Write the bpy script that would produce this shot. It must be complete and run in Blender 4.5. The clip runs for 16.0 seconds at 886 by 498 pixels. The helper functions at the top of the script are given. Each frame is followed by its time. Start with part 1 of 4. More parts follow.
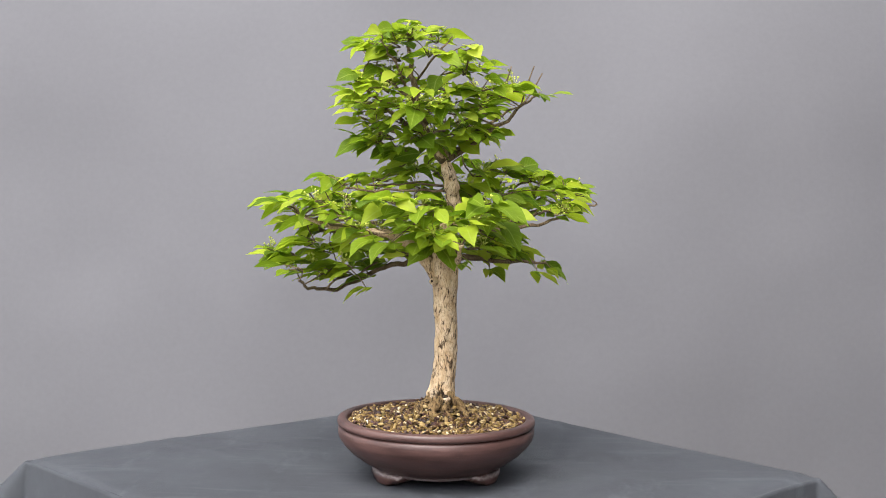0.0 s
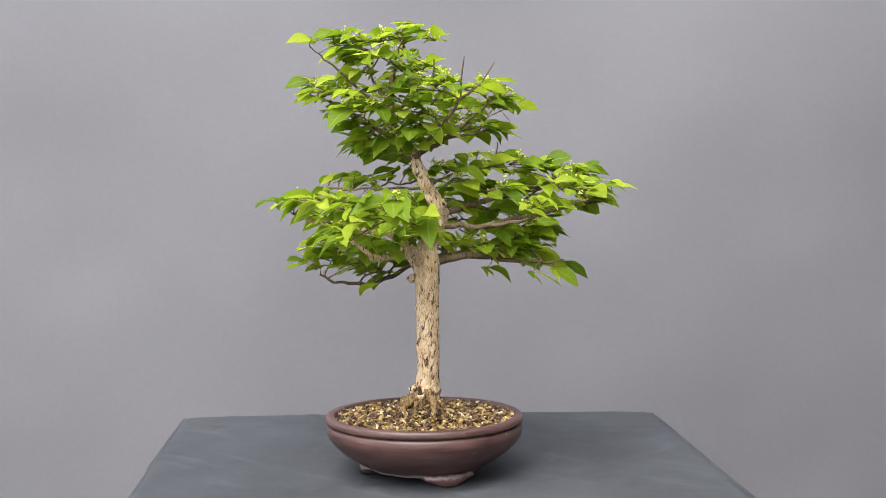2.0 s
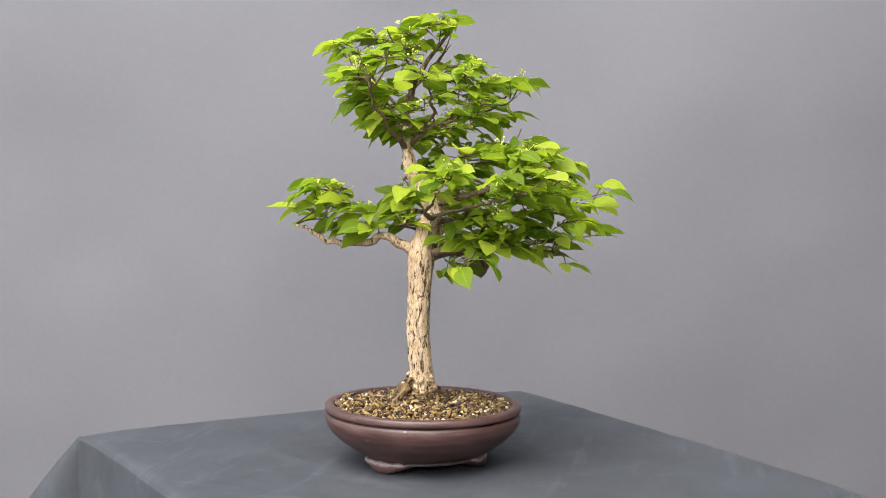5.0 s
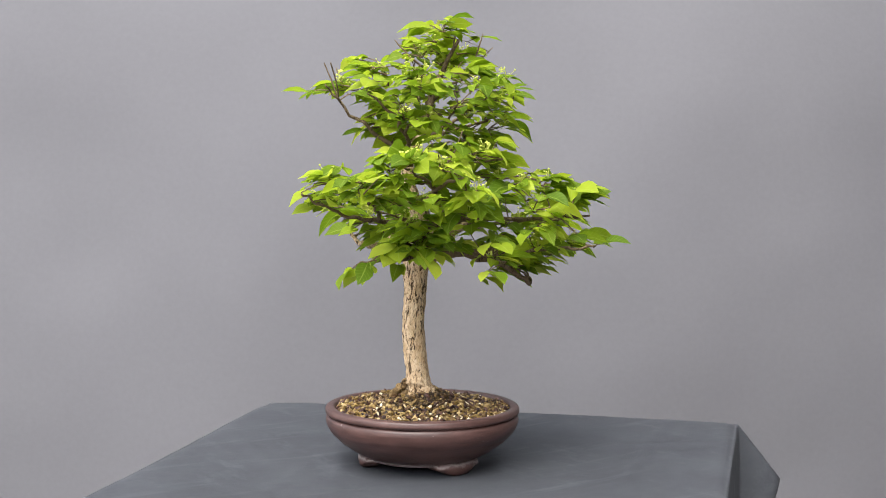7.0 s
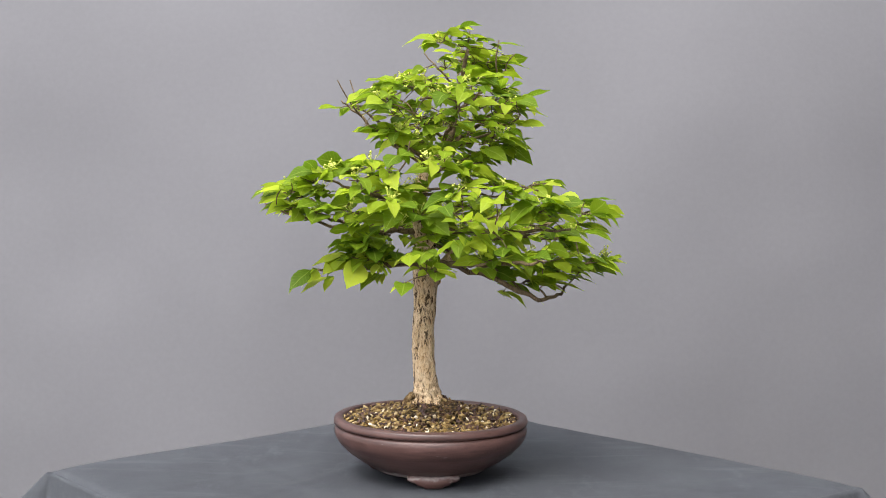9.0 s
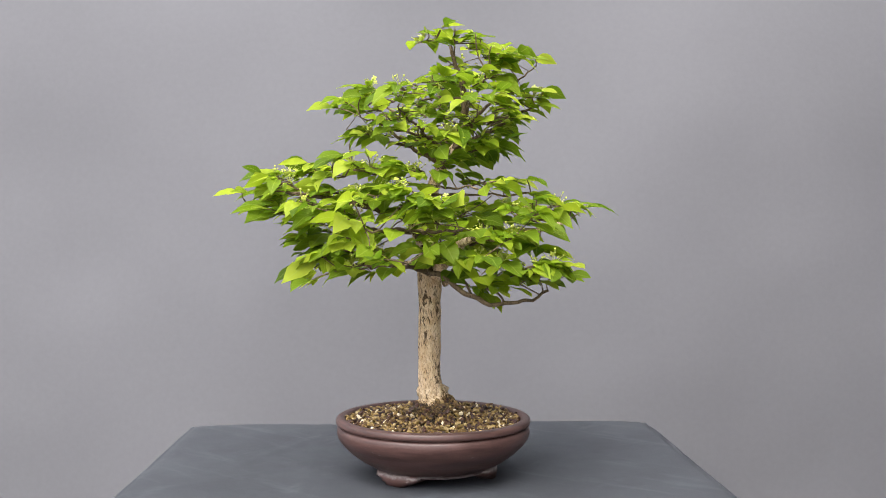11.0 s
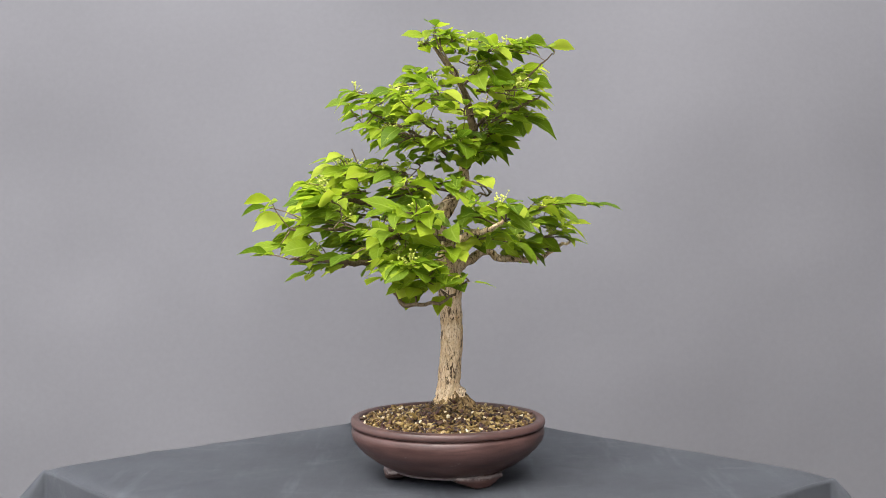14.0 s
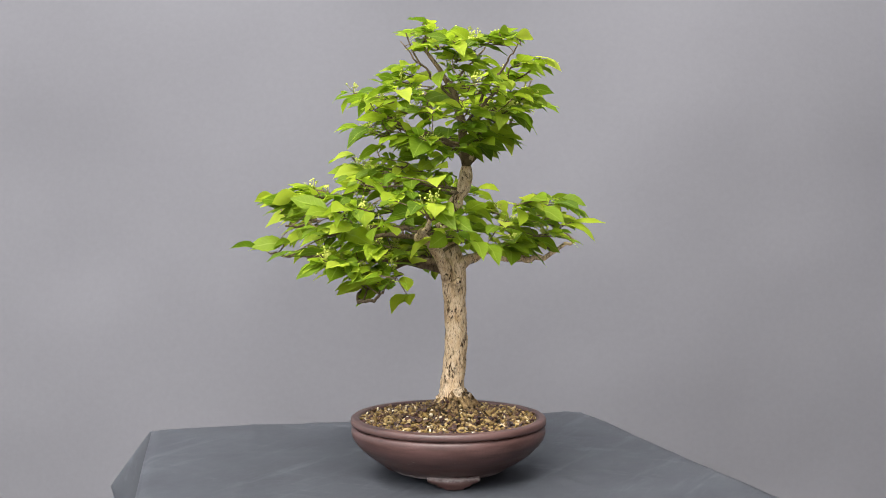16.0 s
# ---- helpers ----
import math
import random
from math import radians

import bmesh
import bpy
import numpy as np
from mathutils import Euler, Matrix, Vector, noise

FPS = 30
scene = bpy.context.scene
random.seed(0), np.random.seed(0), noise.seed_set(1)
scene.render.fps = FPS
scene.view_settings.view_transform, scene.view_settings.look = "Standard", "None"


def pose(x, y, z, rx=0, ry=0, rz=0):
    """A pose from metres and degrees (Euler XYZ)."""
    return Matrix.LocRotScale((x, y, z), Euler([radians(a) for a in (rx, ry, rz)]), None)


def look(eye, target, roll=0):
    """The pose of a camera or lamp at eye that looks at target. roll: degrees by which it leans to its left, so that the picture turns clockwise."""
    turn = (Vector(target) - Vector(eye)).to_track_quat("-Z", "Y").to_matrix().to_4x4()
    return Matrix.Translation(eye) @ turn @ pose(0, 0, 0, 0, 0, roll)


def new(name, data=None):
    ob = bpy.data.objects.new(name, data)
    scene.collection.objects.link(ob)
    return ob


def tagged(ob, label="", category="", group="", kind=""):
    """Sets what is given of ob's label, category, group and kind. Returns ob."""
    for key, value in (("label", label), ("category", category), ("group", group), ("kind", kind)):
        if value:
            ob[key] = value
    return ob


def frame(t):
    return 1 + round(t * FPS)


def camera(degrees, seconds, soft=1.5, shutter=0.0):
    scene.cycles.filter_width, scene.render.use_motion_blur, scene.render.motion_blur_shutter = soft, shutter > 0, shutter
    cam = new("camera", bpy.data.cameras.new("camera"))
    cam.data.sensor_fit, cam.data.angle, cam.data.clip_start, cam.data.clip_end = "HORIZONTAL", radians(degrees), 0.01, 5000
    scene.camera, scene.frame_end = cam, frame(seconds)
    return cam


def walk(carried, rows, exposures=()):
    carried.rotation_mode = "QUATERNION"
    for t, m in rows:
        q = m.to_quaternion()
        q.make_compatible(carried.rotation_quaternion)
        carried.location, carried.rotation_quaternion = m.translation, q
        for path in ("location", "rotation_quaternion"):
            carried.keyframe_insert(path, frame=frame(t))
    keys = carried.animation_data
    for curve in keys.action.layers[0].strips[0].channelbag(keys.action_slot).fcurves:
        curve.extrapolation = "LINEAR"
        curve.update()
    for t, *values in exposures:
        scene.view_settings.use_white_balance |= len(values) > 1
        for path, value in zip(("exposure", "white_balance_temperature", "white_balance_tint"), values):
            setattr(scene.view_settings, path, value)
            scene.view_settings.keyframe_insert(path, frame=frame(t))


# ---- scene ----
# ---- the camera: on a tripod before the table, with a slight nod of the head
cam = camera(42.05, 16.0, soft=0.75)
TOP = 0.75                                   # height of the table's top
EYE = Vector((0.0, -1.87, TOP + 0.440))


def gaze(nod):
    p, y = radians(2.4436) + nod / 1.87, radians(0.488)
    way = Vector((math.sin(y) * math.cos(p), math.cos(y) * math.cos(p), -math.sin(p)))
    return look(EYE, EYE + way, 0.107)


walk(cam, [(t, gaze(n)) for t, n in (
    (0.0, -0.0020), (0.5, 0.0055), (1.0, 0.0033), (1.5, 0.0015), (2.0, 0.0019), (2.5, 0.0044), (3.0, 0.0063), (3.5, 0.0097),
    (4.0, 0.0138), (4.7, 0.0171), (5.5, 0.0187), (6.3, 0.0173), (6.6, 0.0156), (7.0, 0.0104), (7.4, 0.0005), (7.8, -0.0060),
    (8.5, -0.0078), (9.0, -0.0076), (11.3, -0.0080), (12.0, -0.0083), (13.0, -0.0097), (14.0, -0.0088), (15.0, -0.0078),
    (15.5, -0.0072), (16.0, -0.0049))], exposures=[(0.0, 1.86), (16.0, 1.86)])

# ---- light: an overcast sky, brighter to the front and left
world = bpy.data.worlds.new("sky")
scene.world = world
world.use_nodes = True
wn, wl = world.node_tree.nodes, world.node_tree.links
sky = wn.new("ShaderNodeTexSky")
sky.sky_type = "NISHITA"
sky.sun_disc = False
sky.sun_elevation, sky.sun_rotation = radians(57), radians(201)
sky.dust_density, sky.air_density = 3.0, 1.0
grey = wn.new("ShaderNodeHueSaturation")
grey.inputs["Saturation"].default_value = 0.25
wl.new(sky.outputs[0], grey.inputs["Color"])
wl.new(grey.outputs[0], wn["Background"].inputs["Color"])
wn["Background"].inputs["Strength"].default_value = 0.13
sun = new("sun", bpy.data.lights.new("sun", "SUN"))
sun.data.energy, sun.data.angle, sun.data.color = 1.15, radians(55), (1.0, 0.97, 0.93)
sun.matrix_basis = look((-0.7, -1.85, 3.1), (0, 0, 0))


# ---- materials
def material(name, rough=0.7, spec=0.5):
    m = bpy.data.materials.new(name)
    m.use_nodes = True
    b = m.node_tree.nodes["Principled BSDF"]
    b.inputs["Roughness"].default_value = rough
    b.inputs["Specular IOR Level"].default_value = spec
    return m, m.node_tree.nodes, m.node_tree.links, b


def noise_at(n, l, scale, detail=4, stretch=(1, 1, 1), kind="Object", rough=0.55, turn=0.0):
    co, mp, tx = n.new("ShaderNodeTexCoord"), n.new("ShaderNodeMapping"), n.new("ShaderNodeTexNoise")
    mp.inputs["Scale"].default_value = stretch
    mp.inputs["Rotation"].default_value = (0, 0, turn)
    tx.inputs["Scale"].default_value, tx.inputs["Detail"].default_value = scale, detail
    tx.inputs["Roughness"].default_value = rough
    l.new(co.outputs[kind], mp.inputs[0])
    l.new(mp.outputs[0], tx.inputs["Vector"])
    return tx


def ramp(n, l, source, stops):
    r = n.new("ShaderNodeValToRGB")
    while len(r.color_ramp.elements) < len(stops):
        r.color_ramp.elements.new(0.5)
    for e, (p, c) in zip(r.color_ramp.elements, stops):
        e.position, e.color = p, (*c, 1)
    l.new(source, r.inputs[0])
    return r


def mixed(n, l, a, b, fac, mode="MIX"):
    x = n.new("ShaderNodeMix")
    x.data_type, x.blend_type = "RGBA", mode
    for socket, value in ((x.inputs[6], a), (x.inputs[7], b), (x.inputs[0], fac)):
        if hasattr(value, "is_linked"):
            l.new(value, socket)
        elif isinstance(value, tuple):
            socket.default_value = (*value, 1)
        else:
            socket.default_value = value
    return x.outputs[2]


def bumped(n, l, b, height, strength, distance=0.002):
    u = n.new("ShaderNodeBump")
    u.inputs["Strength"].default_value, u.inputs["Distance"].default_value = strength, distance
    l.new(height, u.inputs["Height"])
    l.new(u.outputs[0], b.inputs["Normal"])


def cloth_material(name, dark, light, weave, rough=0.85, stain=3.0):
    m, n, l, b = material(name, rough, 0.25)
    big, small = noise_at(n, l, stain, 5), noise_at(n, l, 60, 3)
    base = ramp(n, l, big.outputs[0], ((0.3, dark), (0.7, light)))
    tone = base.outputs[0]
    if stain > 1:
        # chalky scuffs
        dust = noise_at(n, l, stain * 1.6, 9, (1.0, 0.4, 1.0), rough=0.78)
        pale = ramp(n, l, dust.outputs[0], ((0.55, (0, 0, 0)), (0.78, (0.45, 0.45, 0.45))))
        tone = mixed(n, l, tone, tuple(v * 1.9 for v in light), pale.outputs[0])
        # pale streaks put into the colour for light on wrinkles, at three angles
        for turn, at in ((0.35, 0.62), (1.25, 0.64), (2.4, 0.63)):
            lit_crease = noise_at(n, l, 11, 6, (0.22, 1.6, 1.0), rough=0.62, turn=turn)
            line = ramp(n, l, lit_crease.outputs[0], ((at - 0.04, (0, 0, 0)), (at + 0.08, (0.24, 0.24, 0.24))))
            tone = mixed(n, l, tone, tuple(v * 1.8 for v in light), line.outputs[0])
    l.new(mixed(n, l, tone, small.outputs[0], 0.06, "OVERLAY"), b.inputs["Base Color"])
    w, wrinkle = noise_at(n, l, weave, 2), noise_at(n, l, stain * 3, 6, (0.35, 1.0, 1.0), rough=0.6)
    bumped(n, l, b, mixed(n, l, wrinkle.outputs[0], w.outputs[0], 0.06 if stain > 1 else 0.02), 0.35, 0.006 if stain > 1 else 0.010)
    return m


def bark_material(name, pale, mid, dark, pits=0.42, soiled=False):
    m, n, l, b = material(name, 0.85, 0.2)
    grain = noise_at(n, l, 215, 7, (1, 1, 0.32), rough=0.66)
    grain.inputs["Distortion"].default_value = 0.7
    patch = noise_at(n, l, 85, 7, (1, 1, 0.5), rough=0.72)
    holes = noise_at(n, l, 520, 5, (1, 1, 0.35), rough=0.7)
    wood = ramp(n, l, patch.outputs[0], ((0.32, mid), (0.50, tuple(0.5 * (p + q) for p, q in zip(mid, pale))), (0.66, pale)))
    gather = noise_at(n, l, 38, 4, (1, 1, 0.4), rough=0.6)
    crack = ramp(n, l, mixed(n, l, grain.outputs[0], gather.outputs[0], 0.24), ((pits - 0.045, (0, 0, 0)), (pits - 0.01, (0.45, 0.45, 0.45)), (pits + 0.025, (1, 1, 1))))
    fine = ramp(n, l, holes.outputs[0], ((0.34, (0.42, 0.37, 0.30)), (0.49, (1, 1, 1))))
    col = mixed(n, l, dark, wood.outputs[0], crack.outputs[0])
    col = mixed(n, l, col, fine.outputs[0], 1.0, "MULTIPLY")
    if soiled:
        # brown soil splashed on the root flare, with an uneven edge
        co, sp, ad = n.new("ShaderNodeTexCoord"), n.new("ShaderNodeSeparateXYZ"), n.new("ShaderNodeMath")
        ad.operation, ad.inputs[2].default_value = "MULTIPLY_ADD", 0.0
        edge = noise_at(n, l, 60, 5)
        l.new(co.outputs["Object"], sp.inputs[0])
        l.new(edge.outputs[0], ad.inputs[0])
        ad.inputs[1].default_value = 0.045
        l.new(sp.outputs["Z"], ad.inputs[2])
        dirt = ramp(n, l, ad.outputs[0], ((0.120, (1, 1, 1)), (0.138, (0, 0, 0))))
        soil = mixed(n, l, (0.055, 0.036, 0.018), (0.16, 0.105, 0.045), holes.outputs[0])
        half = mixed(n, l, (0, 0, 0), dirt.outputs[0], 0.9)
        col = mixed(n, l, col, soil, half)
    l.new(col, b.inputs["Base Color"])
    h = mixed(n, l, grain.outputs[0], holes.outputs[0], 0.4)
    bumped(n, l, b, h, 1.0, 0.005)
    return m


def clay_material():
    m, n, l, b = material("unglazed_clay", 0.50, 0.45)
    big, fine = noise_at(n, l, 14, 5, (1, 1, 3)), noise_at(n, l, 260, 3)
    base = ramp(n, l, big.outputs[0], ((0.3, (0.056, 0.027, 0.023)), (0.7, (0.102, 0.053, 0.047))))
    worn = mixed(n, l, base.outputs[0], fine.outputs[0], 0.15, "OVERLAY")
    # darker streaks left by the wheel and by watering
    streak = noise_at(n, l, 26, 7, (0.5, 0.5, 4.5), rough=0.7)
    tones = ramp(n, l, streak.outputs[0], ((0.36, (0.50, 0.46, 0.46)), (0.55, (1, 1, 1)), (0.72, (1.0, 1.0, 1.0))))
    worn = mixed(n, l, worn, tones.outputs[0], 0.85, "MULTIPLY")
    sheen = n.new("ShaderNodeMapRange")
    sheen.inputs["From Min"].default_value, sheen.inputs["From Max"].default_value = 0.35, 0.68
    sheen.inputs["To Min"].default_value, sheen.inputs["To Max"].default_value = 0.34, 0.54
    l.new(streak.outputs[0], sheen.inputs["Value"])
    l.new(sheen.outputs["Result"], b.inputs["Roughness"])
    # chalky lime marks and scuffs
    lime = noise_at(n, l, 34, 6, (1, 1, 2.2), rough=0.7)
    spots = ramp(n, l, lime.outputs[0], ((0.66, (0, 0, 0)), (0.74, (0.6, 0.6, 0.6))))
    worn = mixed(n, l, worn, (0.36, 0.31, 0.29), spots.outputs[0])
    co, sp, ad = n.new("ShaderNodeTexCoord"), n.new("ShaderNodeSeparateXYZ"), n.new("ShaderNodeMath")
    ad.operation, ad.inputs[1].default_value = "MULTIPLY_ADD", 0.030
    l.new(co.outputs["Object"], sp.inputs[0])
    l.new(noise_at(n, l, 28, 6, rough=0.75).outputs[0], ad.inputs[0])
    l.new(sp.outputs["Z"], ad.inputs[2])
    crust = ramp(n, l, ad.outputs[0], ((0.0250, (0, 0, 0)), (0.0265, (0.45, 0.45, 0.45)), (0.0280, (0.45, 0.45, 0.45)), (0.0295, (0, 0, 0))))
    l.new(mixed(n, l, worn, (0.42, 0.37, 0.36), crust.outputs[0]), b.inputs["Base Color"])
    rings = noise_at(n, l, 9, 2, (0.4, 0.4, 40))
    bumped(n, l, b, mixed(n, l, fine.outputs[0], rings.outputs[0], 0.5), 0.35, 0.0012)
    return m


def leaf_material(name, source):
    """Young green leaf that lets light through; source: where its variation comes from."""
    m = bpy.data.materials.new(name)
    m.use_nodes = True
    n, l = m.node_tree.nodes, m.node_tree.links
    b = n["Principled BSDF"]
    if source == "object":
        rnd = n.new("ShaderNodeObjectInfo").outputs["Random"]
    else:
        rnd = n.new("ShaderNodeNewGeometry").outputs["Random Per Island"]
    tone = ramp(n, l, rnd, ((0.0, (0.105, 0.185, 0.010)), (0.45, (0.235, 0.340, 0.018)), (0.85, (0.375, 0.470, 0.030)), (1.0, (0.480, 0.555, 0.060))))
    mott = noise_at(n, l, 55, 4)
    col = mixed(n, l, tone.outputs[0], mott.outputs[0], 0.18, "OVERLAY")
    # midrib and side veins, paler than the blade
    co, sp = n.new("ShaderNodeTexCoord"), n.new("ShaderNodeSeparateXYZ")
    l.new(co.outputs["UV"], sp.inputs[0])

    def calc(kind, a, c=None):
        x = n.new("ShaderNodeMath")
        x.operation = kind
        for k, v in enumerate((a, c)):
            if v is None:
                continue
            if hasattr(v, "is_linked"):
                l.new(v, x.inputs[k])
            else:
                x.inputs[k].default_value = v
        return x.outputs[0]

    off = calc("ABSOLUTE", sp.outputs["Y"])
    rib = calc("LESS_THAN", off, 0.07)
    side = calc("GREATER_THAN", calc("SINE", calc("MULTIPLY", calc("SUBTRACT", sp.outputs["X"], calc("MULTIPLY", off, 0.22)), 50.0)), 0.86)
    vein = calc("MAXIMUM", calc("MULTIPLY", rib, 0.35), calc("MULTIPLY", side, 0.11))
    col = mixed(n, l, col, (0.42, 0.52, 0.10), vein)
    l.new(col, b.inputs["Base Color"])
    b.inputs["Roughness"].default_value = 0.5
    b.inputs["Specular IOR Level"].default_value = 0.22
    tr, mx = n.new("ShaderNodeBsdfTranslucent"), n.new("ShaderNodeMixShader")
    l.new(mixed(n, l, col, (0.95, 1.0, 0.55), 0.35, "MULTIPLY"), tr.inputs["Color"])
    mx.inputs[0].default_value = 0.58
    l.new(b.outputs[0], mx.inputs[1])
    l.new(tr.outputs[0], mx.inputs[2])
    l.new(mx.outputs[0], n["Material Output"].inputs["Surface"])
    bumped(n, l, b, calc("ADD", calc("MULTIPLY", vein, -1.0), noise_at(n, l, 140, 2).outputs[0]), 0.35, 0.001)
    return m


def pebble_material(name, tones):
    m, n, l, b = material(name, 0.55, 0.45)
    rnd = n.new("ShaderNodeNewGeometry").outputs["Random Per Island"]
    g = noise_at(n, l, 180, 4)
    l.new(mixed(n, l, ramp(n, l, rnd, tones).outputs[0], g.outputs[0], 0.35, "OVERLAY"), b.inputs["Base Color"])
    bumped(n, l, b, g.outputs[0], 0.4, 0.001)
    return m


def plain_material(name, c, rough=0.6):
    m, n, l, b = material(name, rough, 0.4)
    g = noise_at(n, l, 30, 4)
    l.new(ramp(n, l, g.outputs[0], ((0.3, tuple(v * 0.85 for v in c)), (0.7, c))).outputs[0], b.inputs["Base Color"])
    return m


BACK = cloth_material("grey_backdrop_cloth", (0.116, 0.1140, 0.1235), (0.131, 0.1290, 0.1395), 900, 0.95, 0.7)
CLOTH = cloth_material("slate_cloth", (0.089, 0.094, 0.107), (0.118, 0.125, 0.141), 1400, 0.75, 6.0)
BARK = bark_material("pale_fissured_bark", (0.72, 0.57, 0.40), (0.49, 0.32, 0.168), (0.070, 0.042, 0.022), 0.452, True)
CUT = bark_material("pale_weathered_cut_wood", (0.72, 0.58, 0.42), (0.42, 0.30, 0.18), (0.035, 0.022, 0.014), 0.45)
ROOT = bark_material("mossy_root_bark", (0.34, 0.23, 0.11), (0.105, 0.060, 0.026), (0.026, 0.016, 0.009), 0.47)
TWIG = bark_material("brown_twig_bark", (0.20, 0.145, 0.085), (0.110, 0.076, 0.045), (0.045, 0.033, 0.022))
CLAY = clay_material()
LEAF = leaf_material("young_leaf", "object")
LEAVES = leaf_material("young_leaves", "island")
PEBBLE = pebble_material("pebbles", ((0.0, (0.014, 0.007, 0.006)), (0.22, (0.050, 0.018, 0.013)), (0.34, (0.075, 0.036, 0.014)), (0.56, (0.135, 0.080, 0.020)),
                                     (0.84, (0.24, 0.158, 0.050)), (0.95, (0.38, 0.28, 0.13)), (1.0, (0.64, 0.56, 0.43))))
SOIL = plain_material("damp_soil", (0.030, 0.020, 0.011), 0.95)
BLOOM = plain_material("green_yellow_buds", (0.44, 0.48, 0.075), 0.5)
CRUMB = pebble_material("bark_crumbs", ((0.0, (0.012, 0.007, 0.004)), (0.4, (0.050, 0.028, 0.011)), (0.8, (0.120, 0.072, 0.024)), (1.0, (0.26, 0.180, 0.075))))
WOOD = plain_material("table_board", (0.22, 0.14, 0.08))
FLOOR = plain_material("concrete", (0.13, 0.125, 0.12), 0.9)


# ---- helpers for meshes
def mesh_of(name, bm, mat, smooth=True):
    me = bpy.data.meshes.new(name)
    bm.to_mesh(me)
    bm.free()
    for p in me.polygons:
        p.use_smooth = smooth
    me.materials.append(mat)
    return me


def part(name, bm, mat, parent=None, label="", smooth=True):
    ob = new(name, mesh_of(name, bm, mat, smooth))
    ob.parent = parent
    return tagged(ob, label)


def catmull(pts, per=6):
    """Points of a smooth curve through pts, each (x, y, z, radius)."""
    p = [np.array(q, float) for q in pts]
    p = [2 * p[0] - p[1], *p, 2 * p[-1] - p[-2]]
    out = []
    for a, b, c, d in zip(p, p[1:], p[2:], p[3:]):
        for k in range(per):
            t = k / per
            out.append(0.5 * (2 * b + (c - a) * t + (2 * a - 5 * b + 4 * c - d) * t * t + (3 * b - a - 3 * c + d) * t ** 3))
    out.append(p[-2])
    return out


def tube(bm, pts, sides=7, rough=0.0, seed=0.0):
    """A tube of changing radius through pts, each (x, y, z, radius), with closed ends."""
    side = Vector((1, 0.3, 0.1))
    rings = []
    for k, q in enumerate(pts):
        c = Vector(q[:3])
        way = (Vector(pts[min(k + 1, len(pts) - 1)][:3]) - Vector(pts[max(k - 1, 0)][:3])).normalized()
        side = (side - way * side.dot(way)).normalized()
        up = way.cross(side)
        ring = []
        for s in range(sides):
            a = 2 * math.pi * s / sides
            r = max(q[3], 0.0004)
            if rough:
                v = Vector((math.cos(a) * 2.2, math.sin(a) * 2.2, seed + c.z * 22))
                r *= 1 + rough * noise.noise(v) + 0.5 * rough * noise.noise(v * 2.7)
            ring.append(bm.verts.new(c + (side * math.cos(a) + up * math.sin(a)) * r))
        rings.append(ring)
    for a, b in zip(rings, rings[1:]):
        for s in range(sides):
            bm.faces.new((a[s], a[(s + 1) % sides], b[(s + 1) % sides], b[s]))
    bm.faces.new(rings[0][::-1])
    bm.faces.new(rings[-1])


def revolve(bm, profile, sides=96, centre=(0, 0)):
    rings = []
    for r, z in profile:
        rings.append([bm.verts.new((centre[0] + r * math.cos(2 * math.pi * s / sides), centre[1] + r * math.sin(2 * math.pi * s / sides), z))
                      for s in range(sides)])
    for a, b in zip(rings, rings[1:]):
        for s in range(sides):
            bm.faces.new((a[s], a[(s + 1) % sides], b[(s + 1) % sides], b[s]))
    return rings


# ---- the setting: floor and hung backdrop, closed round behind the camera
def build_setting():
    bm = bmesh.new()
    bmesh.ops.create_grid(bm, x_segments=8, y_segments=8, size=60)
    tagged(part("ground", bm, FLOOR), "plain grey concrete ground under the table", "ground", kind="structure")
    # backdrop sheet, softly creased, sweeping out onto the floor
    bm = bmesh.new()
    nx, nz = 120, 90
    grid = []
    for j in range(nz + 1):
        row = []
        for i in range(nx + 1):
            x, z = -3.6 + 7.2 * i / nx, 0.004 + 3.6 * j / nz
            v = Vector((x * 0.9 + z * 0.25, z * 0.6 - x * 0.2, 0.3))
            y = 1.75 + 0.060 * x * x + 0.13 * max(0, z - 0.8) ** 2 + 0.085 * noise.noise(v) + 0.030 * noise.noise(v * 2.3 + Vector((4, 1, 0))) + 0.006 * noise.noise(v * 6)
            row.append(bm.verts.new((x, y, z)))
        grid.append(row)
    for a, b in zip(grid, grid[1:]):
        for i in range(nx):
            bm.faces.new((a[i], a[i + 1], b[i + 1], b[i]))
    rear = [[bm.verts.new(v.co + Vector((0, 0.004, 0))) for v in row] for row in grid]
    for a, b in zip(rear, rear[1:]):
        for i in range(nx):
            bm.faces.new((a[i + 1], a[i], b[i], b[i + 1]))
    for k in range(nx):
        bm.faces.new((grid[0][k + 1], grid[0][k], rear[0][k], rear[0][k + 1]))
        bm.faces.new((grid[-1][k], grid[-1][k + 1], rear[-1][k + 1], rear[-1][k]))
    tagged(part("backdrop", bm, BACK), "grey cloth backdrop hung with soft folds", "backdrop", kind="structure")
    # a plain wall added out of view, to shade the right of the backdrop
    bm = bmesh.new()
    bmesh.ops.create_cube(bm, size=1, matrix=Matrix.Translation((1.95, -1.0, 1.7)) @ Matrix.Diagonal((0.15, 5.4, 3.4, 1)))
    tagged(part("unseen_shade_wall", bm, FLOOR, smooth=False), "unseen plain grey wall added to shade the right of the backdrop", "wall", kind="structure")


build_setting()


# ---- the table under its cloth (all things that turn have their origin at the middle of the table's top)
CORNERS = [Vector((0.059, 0.007, 0)), Vector((-0.005, -0.002, 0)), Vector((-0.018, 0.034, 0))]   # how far three corners lie off the square


